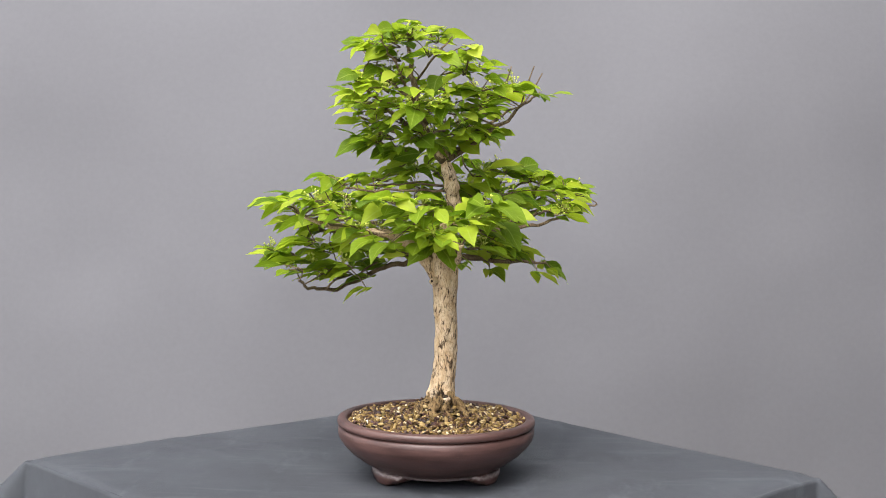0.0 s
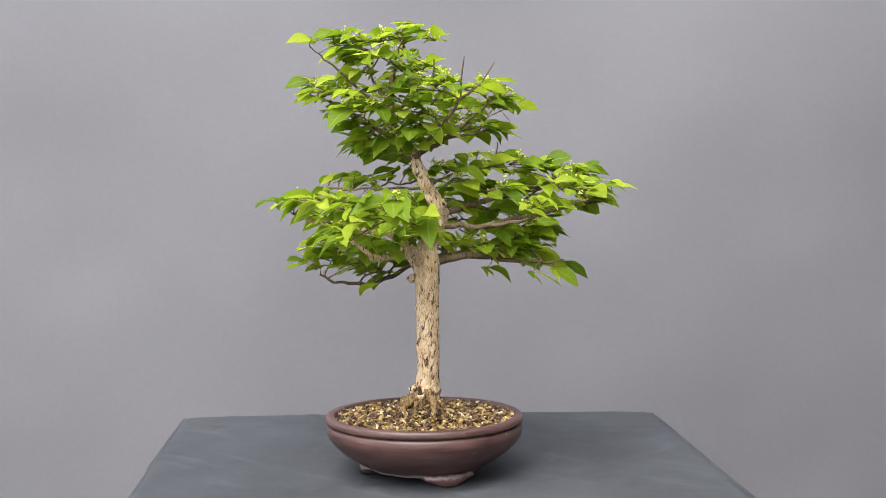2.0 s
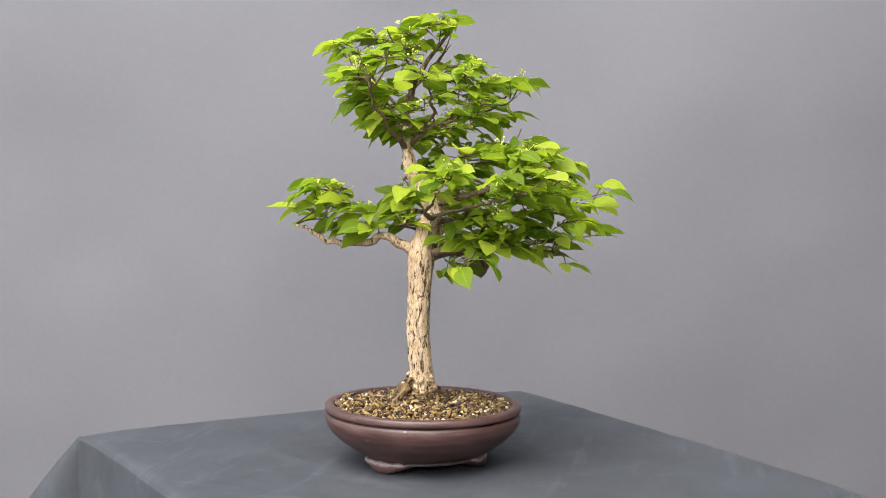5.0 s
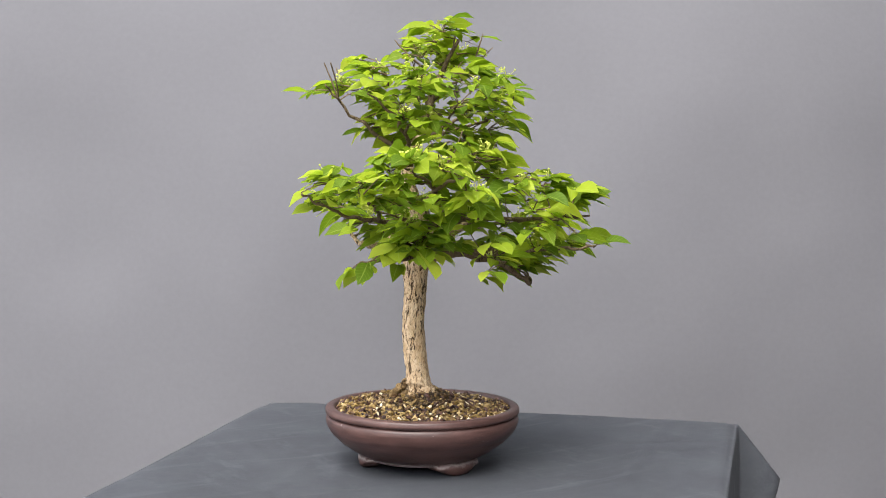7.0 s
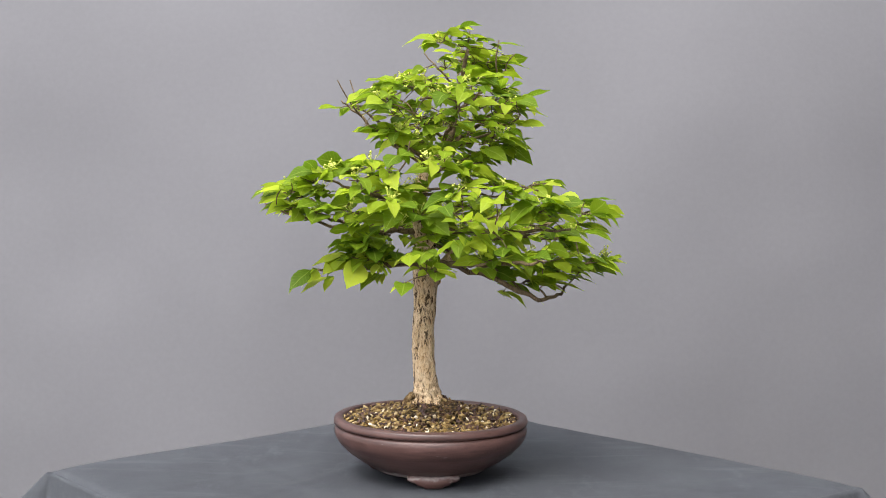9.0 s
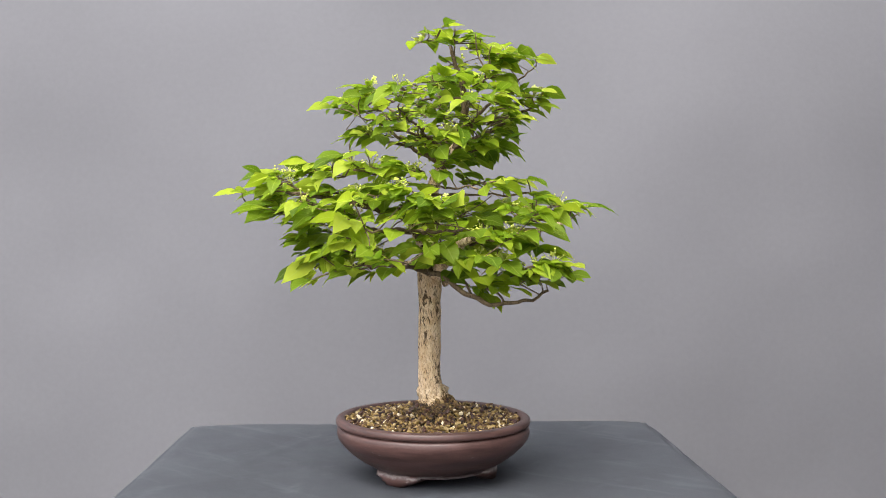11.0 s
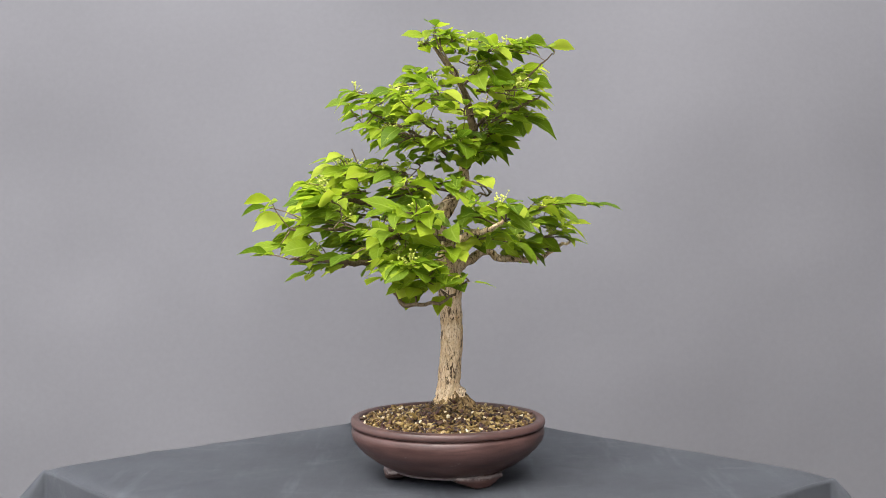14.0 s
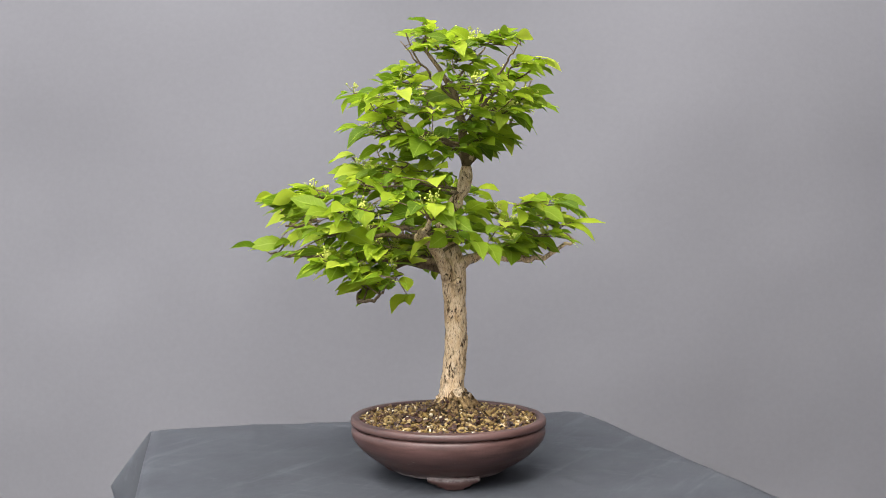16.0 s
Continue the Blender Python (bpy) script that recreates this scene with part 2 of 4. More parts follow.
def build_table():
    table = tagged(new("square_table"), "square wooden table hidden under a slate cloth", "table")
    bm = bmesh.new()
    bmesh.ops.create_cube(bm, size=1, matrix=Matrix.Diagonal((0.88, 0.88, 0.030, 1)))
    for v in bm.verts:
        a, c = v.co.x > 0, v.co.y > 0
        skew = CORNERS[0] * (a and c) + CORNERS[1] * (a and not c) + CORNERS[2] * (c and not a)
        v.co = Matrix.Translation((-0.012, 0.005, -0.034)) @ Matrix.Rotation(radians(45), 4, "Z") @ v.co + skew
    bmesh.ops.bevel(bm, geom=bm.edges[:], offset=0.004, segments=2, affect="EDGES")
    part("tabletop", bm, WOOD, table, smooth=False)
    for k in range(4):
        a = math.pi / 2 * k
        bm = bmesh.new()
        tube(bm, [(0.5 * math.cos(a), 0.5 * math.sin(a), z, r) for z, r in ((-TOP, 0.018), (-0.4, 0.022), (-0.049, 0.026))], 12)
        part("leg", bm, WOOD, table)
    return table


def build_cloth():
    """A cloth over the square table: flat top with faint creases, hanging sides, flared folds at the corners."""
    bm = bmesh.new()
    half, drop = 0.452, 0.24
    m = 44
    turn = Matrix.Translation((-0.012, 0.005, 0)) @ Matrix.Rotation(radians(45), 4, "Z")
    rows = {}

    def at(u, v):
        """Cloth point for the flat cloth coordinates u, v in metres."""
        ou, ov = max(abs(u) - half, 0), max(abs(v) - half, 0)
        x, y = max(-half, min(half, u)), max(-half, min(half, v))
        over = math.hypot(ou, ov)
        z = 0.0
        if over > 0:
            drop_from = 0.004
            bend = 0.010
            hang = max(over - bend, 0) + bend * 0.6
            du, dv = ou / over * math.copysign(1, u), ov / over * math.copysign(1, v)
            corner = 2 * ou * ov / (over * over)
            spread = 0.06 * hang + corner * (0.70 * min(hang, 0.145) - 0.45 * max(hang - 0.145, 0))
            wave = 0.03 * noise.noise(Vector((u * 5, v * 5, 1.7))) * min(1, over * 4)
            x += du * (spread + min(over, bend) * 0.8 + wave)
            y += dv * (spread + min(over, bend) * 0.8 + wave)
            z = drop_from - hang * (1 - 0.15 * corner) - 0.004 * math.exp(-math.hypot(half - abs(x), half - abs(y)) / 0.03)
        w = Vector((u * 3.1, v * 3.1, 0.2))
        z += 0.0022 * noise.noise(w) + 0.0009 * noise.noise(w * 4.1)
        if over == 0:
            # worn fold lines of the stored cloth
            for line in (u - 0.19, v + 0.21):
                z += 0.0016 * math.exp(-(line / 0.006) ** 2)
            edge = half - max(abs(u), abs(v))
            z -= 0.003 * math.exp(-edge / 0.008)
            for k, (a, c, d, q) in enumerate(((0.8, 0.6, 0.10, 0.05), (0.3, -0.95, 0.16, 0.04), (-0.7, 0.7, -0.22, 0.06), (0.96, 0.25, -0.13, 0.05), (0.1, 1.0, 0.30, 0.05), (0.9, -0.4, 0.31, 0.05))):
                far = a * u + c * v - d + 0.02 * noise.noise(Vector((u * 6, v * 6, k)))
                z += 0.0030 * math.exp(-(far / 0.009) ** 2) * max(0, noise.noise(Vector((u * 4, v * 4, 5.0 + k))) + 0.3)
            r = math.hypot(x, y)
            z = z * min(1, r / 0.25) - 0.0055 * math.exp(-(r / 0.30) ** 4) + 0.004 * (1 - math.exp(-(r / 0.40) ** 4))
            z -= 0.004 * math.exp(-math.hypot(half - abs(u), half - abs(v)) / 0.03)
        # the table is a little out of square
        a, c = 0.5 + 0.5 * max(-1, min(1, u / half)), 0.5 + 0.5 * max(-1, min(1, v / half))
        skew = CORNERS[0] * a * c + CORNERS[1] * a * (1 - c) + CORNERS[2] * (1 - a) * c
        return turn @ Vector((x, y, z)) + skew

    marks = sorted({round(s * (half * k / m), 5) for k in range(m + 1) for s in (-1, 1)} |
                   {round(s * (half + d), 5) for s in (-1, 1) for d in (0.003, 0.006, 0.010, 0.016, 0.024, 0.033, 0.043, 0.054, 0.066, 0.078, 0.09, 0.105, 0.12, 0.14, 0.165, 0.2, drop)})
    grid = [[bm.verts.new(at(u, v)) for u in marks] for v in marks]
    for a, b in zip(grid, grid[1:]):
        for i in range(len(marks) - 1):
            bm.faces.new((a[i], a[i + 1], b[i + 1], b[i]))
    bmesh.ops.solidify(bm, geom=bm.faces[:], thickness=0.0012)
    return tagged(part("tablecloth", bm, CLOTH), "slate grey cloth draped over the square table", "tablecloth")


table = build_table()
cloth = build_cloth()

# ---- the pot: a round unglazed bowl on three feet
PX, PY = 0.008, -0.019


def build_pot():
    pot = tagged(new("bonsai_pot"), "round shallow unglazed brown clay bonsai pot", "pot")
    bm = bmesh.new()
    revolve(bm, ((0.001, 0.008), (0.086, 0.008), (0.0905, 0.0085), (0.0935, 0.0105), (0.0945, 0.0128), (0.100, 0.0150), (0.118, 0.0250), (0.136, 0.0380),
                 (0.149, 0.0510), (0.1555, 0.0605), (0.1580, 0.0690), (0.1578, 0.0750), (0.1560, 0.0788), (0.1542, 0.0800), (0.1520, 0.0804), (0.1518, 0.0818), (0.1545, 0.0822),
                 (0.1576, 0.0826), (0.1588, 0.0836), (0.1592, 0.0860), (0.1590, 0.0893), (0.1578, 0.0920), (0.1555, 0.0934), (0.1520, 0.0939),
                 (0.1475, 0.0938), (0.1448, 0.0925), (0.1436, 0.0880), (0.1410, 0.0700), (0.001, 0.0640)), 128, (PX, PY))
    part("bowl", bm, CLAY, pot)
    for a in (-26, 94, 214):
        # a foot with a scalloped lower edge
        bm = bmesh.new()
        out, side = Vector((math.cos(radians(a)), math.sin(radians(a)), 0)), Vector((-math.sin(radians(a)), math.cos(radians(a)), 0))
        rings = []
        for u, low in ((-1.0, 0.0115), (-0.86, 0.0085), (-0.68, 0.0075), (-0.60, 0.0040), (-0.42, 0.0030), (-0.33, 0.0), (0.0, -0.0004),
                       (0.33, 0.0), (0.42, 0.0030), (0.60, 0.0040), (0.68, 0.0075), (0.86, 0.0085), (1.0, 0.0115)):
            low -= 0.0052
            base = Vector((PX, PY, 0)) + side * 0.041 * u + out * 0.005
            lean = 0.010 * u * u
            rings.append([bm.verts.new(base + out * (d - lean) + Vector((0, 0, z))) for d, z in
                          ((0.070, 0.012), (0.074, low), (0.094, low), (0.0985, low + 0.0022), (0.101, 0.0075), (0.099, 0.0145))])
        for p, q in zip(rings, rings[1:]):
            for k in range(6):
                bm.faces.new((p[k], p[(k + 1) % 6], q[(k + 1) % 6], q[k]))
        bm.faces.new(rings[0][::-1])
        bm.faces.new(rings[-1])
        part("foot", bm, CLAY, pot)
    return pot


pot = build_pot()


# ---- gravel on the soil in the pot
def soil_height(x, y):
    d = math.hypot(x - 0.014, y + 0.021)
    side = math.hypot(x + 0.022, y + 0.018)
    return 0.0868 + 0.027 * math.exp(-(d / 0.060) ** 2) + 0.009 * math.exp(-(side / 0.030) ** 2) + 0.003 * noise.noise(Vector((x * 30, y * 30, 0)))


def build_gravel():
    rnd = random.Random(5)
    gravel = tagged(new("gravel"), "brown and cream gravel on the soil in the pot", "gravel", kind="stuff")
    bm = bmesh.new()
    rings = []
    for k in range(15):
        r = 0.0005 + 0.1395 * k / 14
        rings.append([bm.verts.new((PX + r * math.cos(a), PY + r * math.sin(a), soil_height(PX + r * math.cos(a), PY + r * math.sin(a)) - 0.004))
                      for a in (2 * math.pi * s / 40 for s in range(40))])
    for p, q in zip(rings, rings[1:]):
        for s in range(40):
            bm.faces.new((p[s], p[(s + 1) % 40], q[(s + 1) % 40], q[s]))
    part("soil", bm, SOIL, gravel, "dark damp soil")
    ball = bmesh.new()
    bmesh.ops.create_icosphere(ball, subdivisions=1, radius=1)
    co = [v.co.copy() for v in ball.verts]
    fa = [[v.index for v in f.verts] for f in ball.faces]
    ball.free()
    verts, faces = [], []
    for k in range(3600):
        a, r = rnd.uniform(0, 2 * math.pi), 0.1415 * math.sqrt(rnd.random())
        x, y = PX + r * math.cos(a), PY + r * math.sin(a)
        near = math.hypot(x - 0.014, y + 0.021)
        if near < 0.018 or (near < 0.052 and rnd.random() < 0.62):
            continue
        s = rnd.choice((0.0019, 0.0025, 0.0031, 0.0038)) * rnd.uniform(0.8, 1.15)
        turn = Euler([rnd.uniform(-0.9, 0.9), rnd.uniform(-0.9, 0.9), rnd.uniform(0, 6.3)]).to_matrix()
        size = Vector((s * rnd.uniform(1.1, 2.1), s * rnd.uniform(0.8, 1.1), s * rnd.uniform(0.45, 0.85)))
        seed = Vector((k * 1.7, 0, 0))
        base = len(verts)
        at = Vector((x, y, soil_height(x, y) + rnd.uniform(-0.0026, 0.0052)))
        for c in co:
            q = c * (1 + 0.5 * noise.noise(c * 2.1 + seed))
            verts.append(turn @ Vector((q.x * size.x, q.y * size.y, q.z * size.z)) + at)
        faces += [[base + i for i in f] for f in fa]
    me = bpy.data.meshes.new("pebbles")
    me.from_pydata(verts, [], faces)
    me.materials.append(PEBBLE)
    stones = new("pebbles", me)
    stones.parent = gravel
    tagged(stones, kind="stuff")
    verts, faces = [], []
    for k in range(2600):
        a, r = rnd.uniform(0, 2 * math.pi), 0.020 + abs(rnd.gauss(0, 0.024))
        x, y = 0.012 + r * math.cos(a), -0.021 + r * math.sin(a)
        if r > 0.085:
            continue
        turn = Euler([rnd.uniform(-0.6, 0.6), rnd.uniform(-0.6, 0.6), rnd.uniform(0, 6.3)]).to_matrix()
        size = Vector((rnd.uniform(0.0014, 0.0048), rnd.uniform(0.0009, 0.0019), rnd.uniform(0.0006, 0.0014)))
        at = Vector((x, y, soil_height(x, y) + rnd.uniform(-0.003, 0.0030)))
        base = len(verts)
        verts += [turn @ Vector((c.x * size.x, c.y * size.y, c.z * size.z)) + at for c in co]
        faces += [[base + i for i in f] for f in fa]
    me = bpy.data.meshes.new("soil_crumbs")
    me.from_pydata(verts, [], faces)
    me.materials.append(CRUMB)
    crumbs = new("soil_crumbs", me)
    crumbs.parent = gravel
    tagged(crumbs, "dark brown crumbs of soil and bark", kind="stuff")
    return gravel


gravel = build_gravel()


# ---- the tree
tree = tagged(new("bonsai_tree"), "deciduous bonsai tree with fresh green leaves and pale fissured trunk", "bonsai")
TRUNK = [(0.0103, -0.0176, 0.088, 0.0340), (0.0113, -0.0185, 0.106, 0.0275), (0.0142, -0.0202, 0.126, 0.0220), (0.0190, -0.0218, 0.160, 0.0190),
         (0.0226, -0.0254, 0.218, 0.0188), (0.0202, -0.0238, 0.280, 0.0188), (0.0198, -0.0225, 0.325, 0.0212), (0.0163, -0.0185, 0.362, 0.0165),
         (0.0255, -0.0007, 0.405, 0.0150), (0.0327, -0.0112, 0.425, 0.0128), (0.0271, -0.0364, 0.466, 0.0108), (0.0163, -0.0481, 0.505, 0.0096),
         (-0.0083, -0.0566, 0.535, 0.0080), (-0.0243, -0.0570, 0.580, 0.0065), (-0.0351, -0.0407, 0.630, 0.0045), (-0.0465, 0.0039, 0.690, 0.0025)]
twigs_made = []      # points where a twig may start: (x, y, z, radius)
LEAF_AT = []         # leaf poses and sizes


def gnarl(bm):
    """Twist the low parts into knobs and hollows."""
    bm.normal_update()
    for v in bm.verts:
        deep = min(1, max(0, (0.155 - v.co.z) / 0.03))
        q = v.co * 85
        v.co += v.normal * deep * (0.0065 * noise.noise(q) + 0.0035 * noise.noise(q * 2.3))


def build_trunk():
    bm = bmesh.new()
    tube(bm, [(*q[:3], q[3] * 0.96) for q in catmull(TRUNK[:13], 22)], 54, 0.08, 3.0)
    # raised ridges and furrows of the bark
    bm.normal_update()
    for v in bm.verts:
        c = v.co
        q = Vector((c.x * 210, c.y * 210, c.z * 42))
        ridge = abs(noise.noise(q)) + 0.5 * abs(noise.noise(q * 2.1))
        lump = noise.noise(c * 55)
        grow = 1.0 + 1.6 * min(1, max(0, (c.z - 0.34) / 0.05))
        v.co = c + v.normal * (0.0022 * (0.32 - ridge) + 0.0017 * grow * lump)
    gnarl(bm)
    part("trunk", bm, BARK, tree, "pale tan fissured trunk with a flared foot")
    # surface roots, dark and mossy
    for a, r, w, low in ((-160, 0.062, 0.0060, 0.005), (-138, 0.066, 0.0055, 0.006), (-116, 0.052, 0.0065, 0.004), (-92, 0.056, 0.0070, 0.002), (-66, 0.058, 0.0050, 0.006), (-42, 0.064, 0.0060, 0.000),
                         (-10, 0.050, 0.0050, 0.012), (30, 0.052, 0.0050, 0.017), (62, 0.048, 0.0045, 0.018), (95, 0.050, 0.0050, 0.018), (125, 0.054, 0.0050, 0.014), (152, 0.066, 0.0060, 0.006), (178, 0.066, 0.0060, 0.004)):
        c, s, low, w = math.cos(radians(a)), math.sin(radians(a)), low + (0.000 if -145 < a < -40 else 0.005), w * (1.0 if -145 < a < -40 else 0.85)
        bow = 0.008 * math.sin(a * 0.7)
        bm = bmesh.new()
        tube(bm, catmull([(0.014 + 0.012 * c, -0.021 + 0.012 * s, 0.139 - low, w), (0.014 + 0.025 * c, -0.021 + 0.025 * s, 0.126 - low, w * 1.05),
                          (0.014 + 0.041 * c - bow * s, -0.021 + 0.041 * s + bow * c, 0.113 - low, w * 0.85), (0.014 + r * c, -0.021 + r * s, 0.093 - low, w * 0.5)], 6), 12, 0.45, a)
        gnarl(bm)
        part("surface_root", bm, ROOT, tree, "dark brown twisted surface root")
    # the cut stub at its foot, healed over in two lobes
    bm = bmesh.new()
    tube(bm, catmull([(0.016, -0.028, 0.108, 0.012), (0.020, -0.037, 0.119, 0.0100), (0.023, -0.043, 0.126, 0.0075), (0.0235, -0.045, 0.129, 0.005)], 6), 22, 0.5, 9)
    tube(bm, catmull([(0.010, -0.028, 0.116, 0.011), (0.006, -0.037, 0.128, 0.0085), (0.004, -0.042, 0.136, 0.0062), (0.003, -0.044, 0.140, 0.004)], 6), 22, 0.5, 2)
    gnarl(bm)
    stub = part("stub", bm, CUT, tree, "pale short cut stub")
    # a solid dark plug gives the shade inside the hole in the stub
    bm = bmesh.new()
    tube(bm, [(0.0225, -0.0425, 0.1270, 0.0034), (0.0238, -0.0465, 0.1308, 0.0028)], 9, 0.5, 5)
    part("hollow", bm, SOIL, stub, "solid dark plug for the shade in a small hole")
    # low bosses on the upper bend, with dark plugs for the shade in small holes
    for p, way, r in (((0.036, -0.010, 0.428), (0.9, -0.35, 0.25), 0.0085), ((0.024, -0.040, 0.476), (0.5, -0.8, -0.1), 0.0060),
                      ((0.012, 0.002, 0.372), (-0.6, 0.7, 0.1), 0.0070), ((0.004, -0.034, 0.312), (-0.4, -0.9, 0.1), 0.0065)):
        p, way = Vector(p), Vector(way).normalized()
        bm = bmesh.new()
        tube(bm, catmull([(*(p + way * d), r * w) for d, w in ((0.004, 1.15), (0.009, 0.95), (0.0125, 0.62), (0.0120, 0.40))], 3), 14, 0.35, r * 900)
        knot = part("knot", bm, BARK, tree)
        bm = bmesh.new()
        tube(bm, [(*(p + way * 0.0105), r * 0.36), (*(p + way * 0.0127), r * 0.33)], 9, 0.5, r * 500)
        part("hollow", bm, SOIL, knot, "solid dark plug for the shade in a small hole")


build_trunk()


def leaf_mesh(name, mat, length, width, droop, fold, curl):
    """An oval, finely toothed leaf with a drawn-out tip along +x, folded along its midrib and arched down."""
    bm = bmesh.new()
    rows = []
    n = 12
    uv = bm.loops.layers.uv.new("along")
    where = {}
    for k in range(n + 1):
        t = k / n
        w = max(0.0003, width * 0.5 * float(np.interp(t, (0, 0.06, 0.18, 0.32, 0.48, 0.62, 0.75, 0.86, 0.94, 1), (0.02, 0.30, 0.68, 0.93, 1.0, 0.92, 0.68, 0.36, 0.14, 0))))
        x = length * t
        z = -droop * length * t * t + 0.05 * length * math.sin(t * math.pi)
        y = curl * length * math.sin(t * 2.6)
        jag = 1 + 0.035 * (-1) ** k
        rows.append([bm.verts.new((x, y + s * w * jag, z + fold * abs(s) * w + 0.0007 * math.sin(k * 1.3 + 2 * s))) for s in (-1, 0, 1)])
    for k, row in enumerate(rows):
        for i, v in enumerate(row):
            where[v] = (k / n, i - 1)
    for a, b in zip(rows, rows[1:]):
        for i in range(2):
            for loop in bm.faces.new((a[i], a[i + 1], b[i + 1], b[i])).loops:
                loop[uv].uv = where[loop.vert]
    # stalk
    st = [bm.verts.new((-0.12 * length, 0, 0.02 * length)), bm.verts.new((-0.12 * length, 0.0006, 0.02 * length)), bm.verts.new((0.01, 0.0006, 0.0012)), bm.verts.new((0.01, -0.0006, 0.0012))]
    bm.faces.new(st)
    return mesh_of(name, bm, mat)


def nearest(point):
    """The point of a limb or twig from which a shoot to this point may start."""
    return min((q for q in twigs_made if q[2] < point[2] + 0.03), key=lambda q: math.dist(q[:3], point) + 0.35 * max(0, q[2] - point[2]))


def branch(points, mat=None, label=""):
    """One main limb: points are (x, y, z, radius)."""
    bm = bmesh.new()
    c = catmull(points, 6)

    def bend(k):
        return 0.006 * min(1, k / 6)

    wob = [(q[0] + bend(k) * noise.noise(Vector((q[2] * 60, k * 0.35, 1))), q[1] + bend(k) * noise.noise(Vector((k * 0.35, q[0] * 60, 7))), q[2] + bend(k) * noise.noise(Vector((k * 0.35, q[1] * 60, 3))), q[3]) for k, q in enumerate(c)]
    tube(bm, wob, 10, 0.22, points[-1][0] * 50)
    part("branch", bm, mat or TWIG, tree, label)
    twigs_made.extend(tuple(float(v) for v in q) for q in c[4:])


def add_leaf(rnd, at, way, size):
    """A leaf at a point, growing along the horizontal-ish direction way."""
    x = way.normalized()
    up = Vector((rnd.gauss(0, 0.22), rnd.gauss(0, 0.22), 1))
    y = up.cross(x).normalized()
    z = x.cross(y)
    m = Matrix((x, y, z)).transposed().to_4x4()
    LEAF_AT.append((Matrix.Translation(at) @ m @ Matrix.Rotation(rnd.gauss(0, 0.32), 4, "X"), size))


def leaf_pair(rnd, at, flat, spread, size, droop):
    """Two leaves set opposite each other at a node of a shoot."""
    side = Vector((-flat.y, flat.x, 0))
    for s in (-1, 1):
        if rnd.random() < 0.16:
            continue
        a = spread + rnd.gauss(0, 0.22)
        way = flat * math.cos(a) + side * s * math.sin(a) + Vector((0, 0, rnd.gauss(-0.10 - droop, 0.20)))
        add_leaf(rnd, at + way * 0.12 * size, way, size * rnd.choice((0.45, 0.6, 0.76, 0.88, 1.0, 1.12, 1.28)))


def spray(rnd, tip, size=0.050, droop=0.0):
    """A thin shoot that leaves the nearest limb and reaches out to tip, with opposite leaf pairs along its end."""
    tip = Vector(tip)
    start_at = nearest(tip)
    start = Vector(start_at[:3])
    flat = Vector((tip.x - 0.010, tip.y + 0.020, 0))
    flat = flat.normalized() if flat.length > 0.012 else Vector((rnd.uniform(-1, 1), rnd.uniform(-1, 1), 0)).normalized()
    turn = rnd.gauss(0, 0.30)
    flat = Vector((flat.x * math.cos(turn) - flat.y * math.sin(turn), flat.x * math.sin(turn) + flat.y * math.cos(turn), 0))
    side = Vector((-flat.y, flat.x, 0))
    end = tip - flat * 0.70 * size
    back = end - flat * 0.030 - Vector((0, 0, 0.006))
    r0 = min(start_at[3] * 0.6, 0.0026)
    out = back - start
    mid = start + out * 0.5 + Vector((rnd.gauss(0, 0.006), rnd.gauss(0, 0.006), 0.05 * out.length))
    pts = catmull([(*start, r0), (*mid, r0 * 0.85), (*back, 0.0013), (*end, 0.0008)], 4)
    bm = bmesh.new()
    tube(bm, pts, 5)
    # leaf pairs from the tip backwards
    for far, spread, big in ((0.000, 0.50, 0.82), (0.014, 0.80, 1.05), (0.030, 1.00, 0.95)):
        if far > 0.02 and rnd.random() < 0.4:
            continue
        leaf_pair(rnd, end.lerp(back, far / 0.030), flat, spread, size * big, droop)
    if rnd.random() < 0.6:
        add_leaf(rnd, end, flat + Vector((0, 0, rnd.gauss(0.05, 0.2))), size * rnd.uniform(0.4, 0.8))
    # small young leaves along the shoot
    for k in range(rnd.randint(3, 5)):
        p = Vector(pts[rnd.randint(5, 12)][:3])
        a = rnd.uniform(-1.5, 1.5)
        way = flat * math.cos(a) + side * math.sin(a) + Vector((0, 0, rnd.gauss(0.12, 0.25)))
        add_leaf(rnd, p + way * 0.004, way, size * rnd.uniform(0.28, 0.58))
    # one or two side shoots
    for s in rnd.choice(((-1,), (1,), (-1, 1))):
        p = Vector(pts[rnd.choice((6, 7, 8, 9))][:3])
        way = (flat * rnd.uniform(0.4, 0.9) + side * s * rnd.uniform(0.5, 0.9) + Vector((0, 0, rnd.uniform(0.0, 0.3)))).normalized()
        q = p + way * rnd.uniform(0.014, 0.024)
        tube(bm, [(*p, 0.0011), (*(p.lerp(q, 0.5) + Vector((0, 0, 0.002))), 0.0009), (*q, 0.0007)], 5)
        leaf_pair(rnd, q, Vector((way.x, way.y, 0)).normalized(), 0.55, size * 0.78, droop)
    part("twig", bm, TWIG, tree)
    twigs_made.extend([tuple(float(v) for v in q) for q in pts[4:9:2]])
    if rnd.random() < 0.62:
        BUDS.append(end.lerp(back, rnd.uniform(0, 0.8)) + Vector((0, 0, 0.012)))


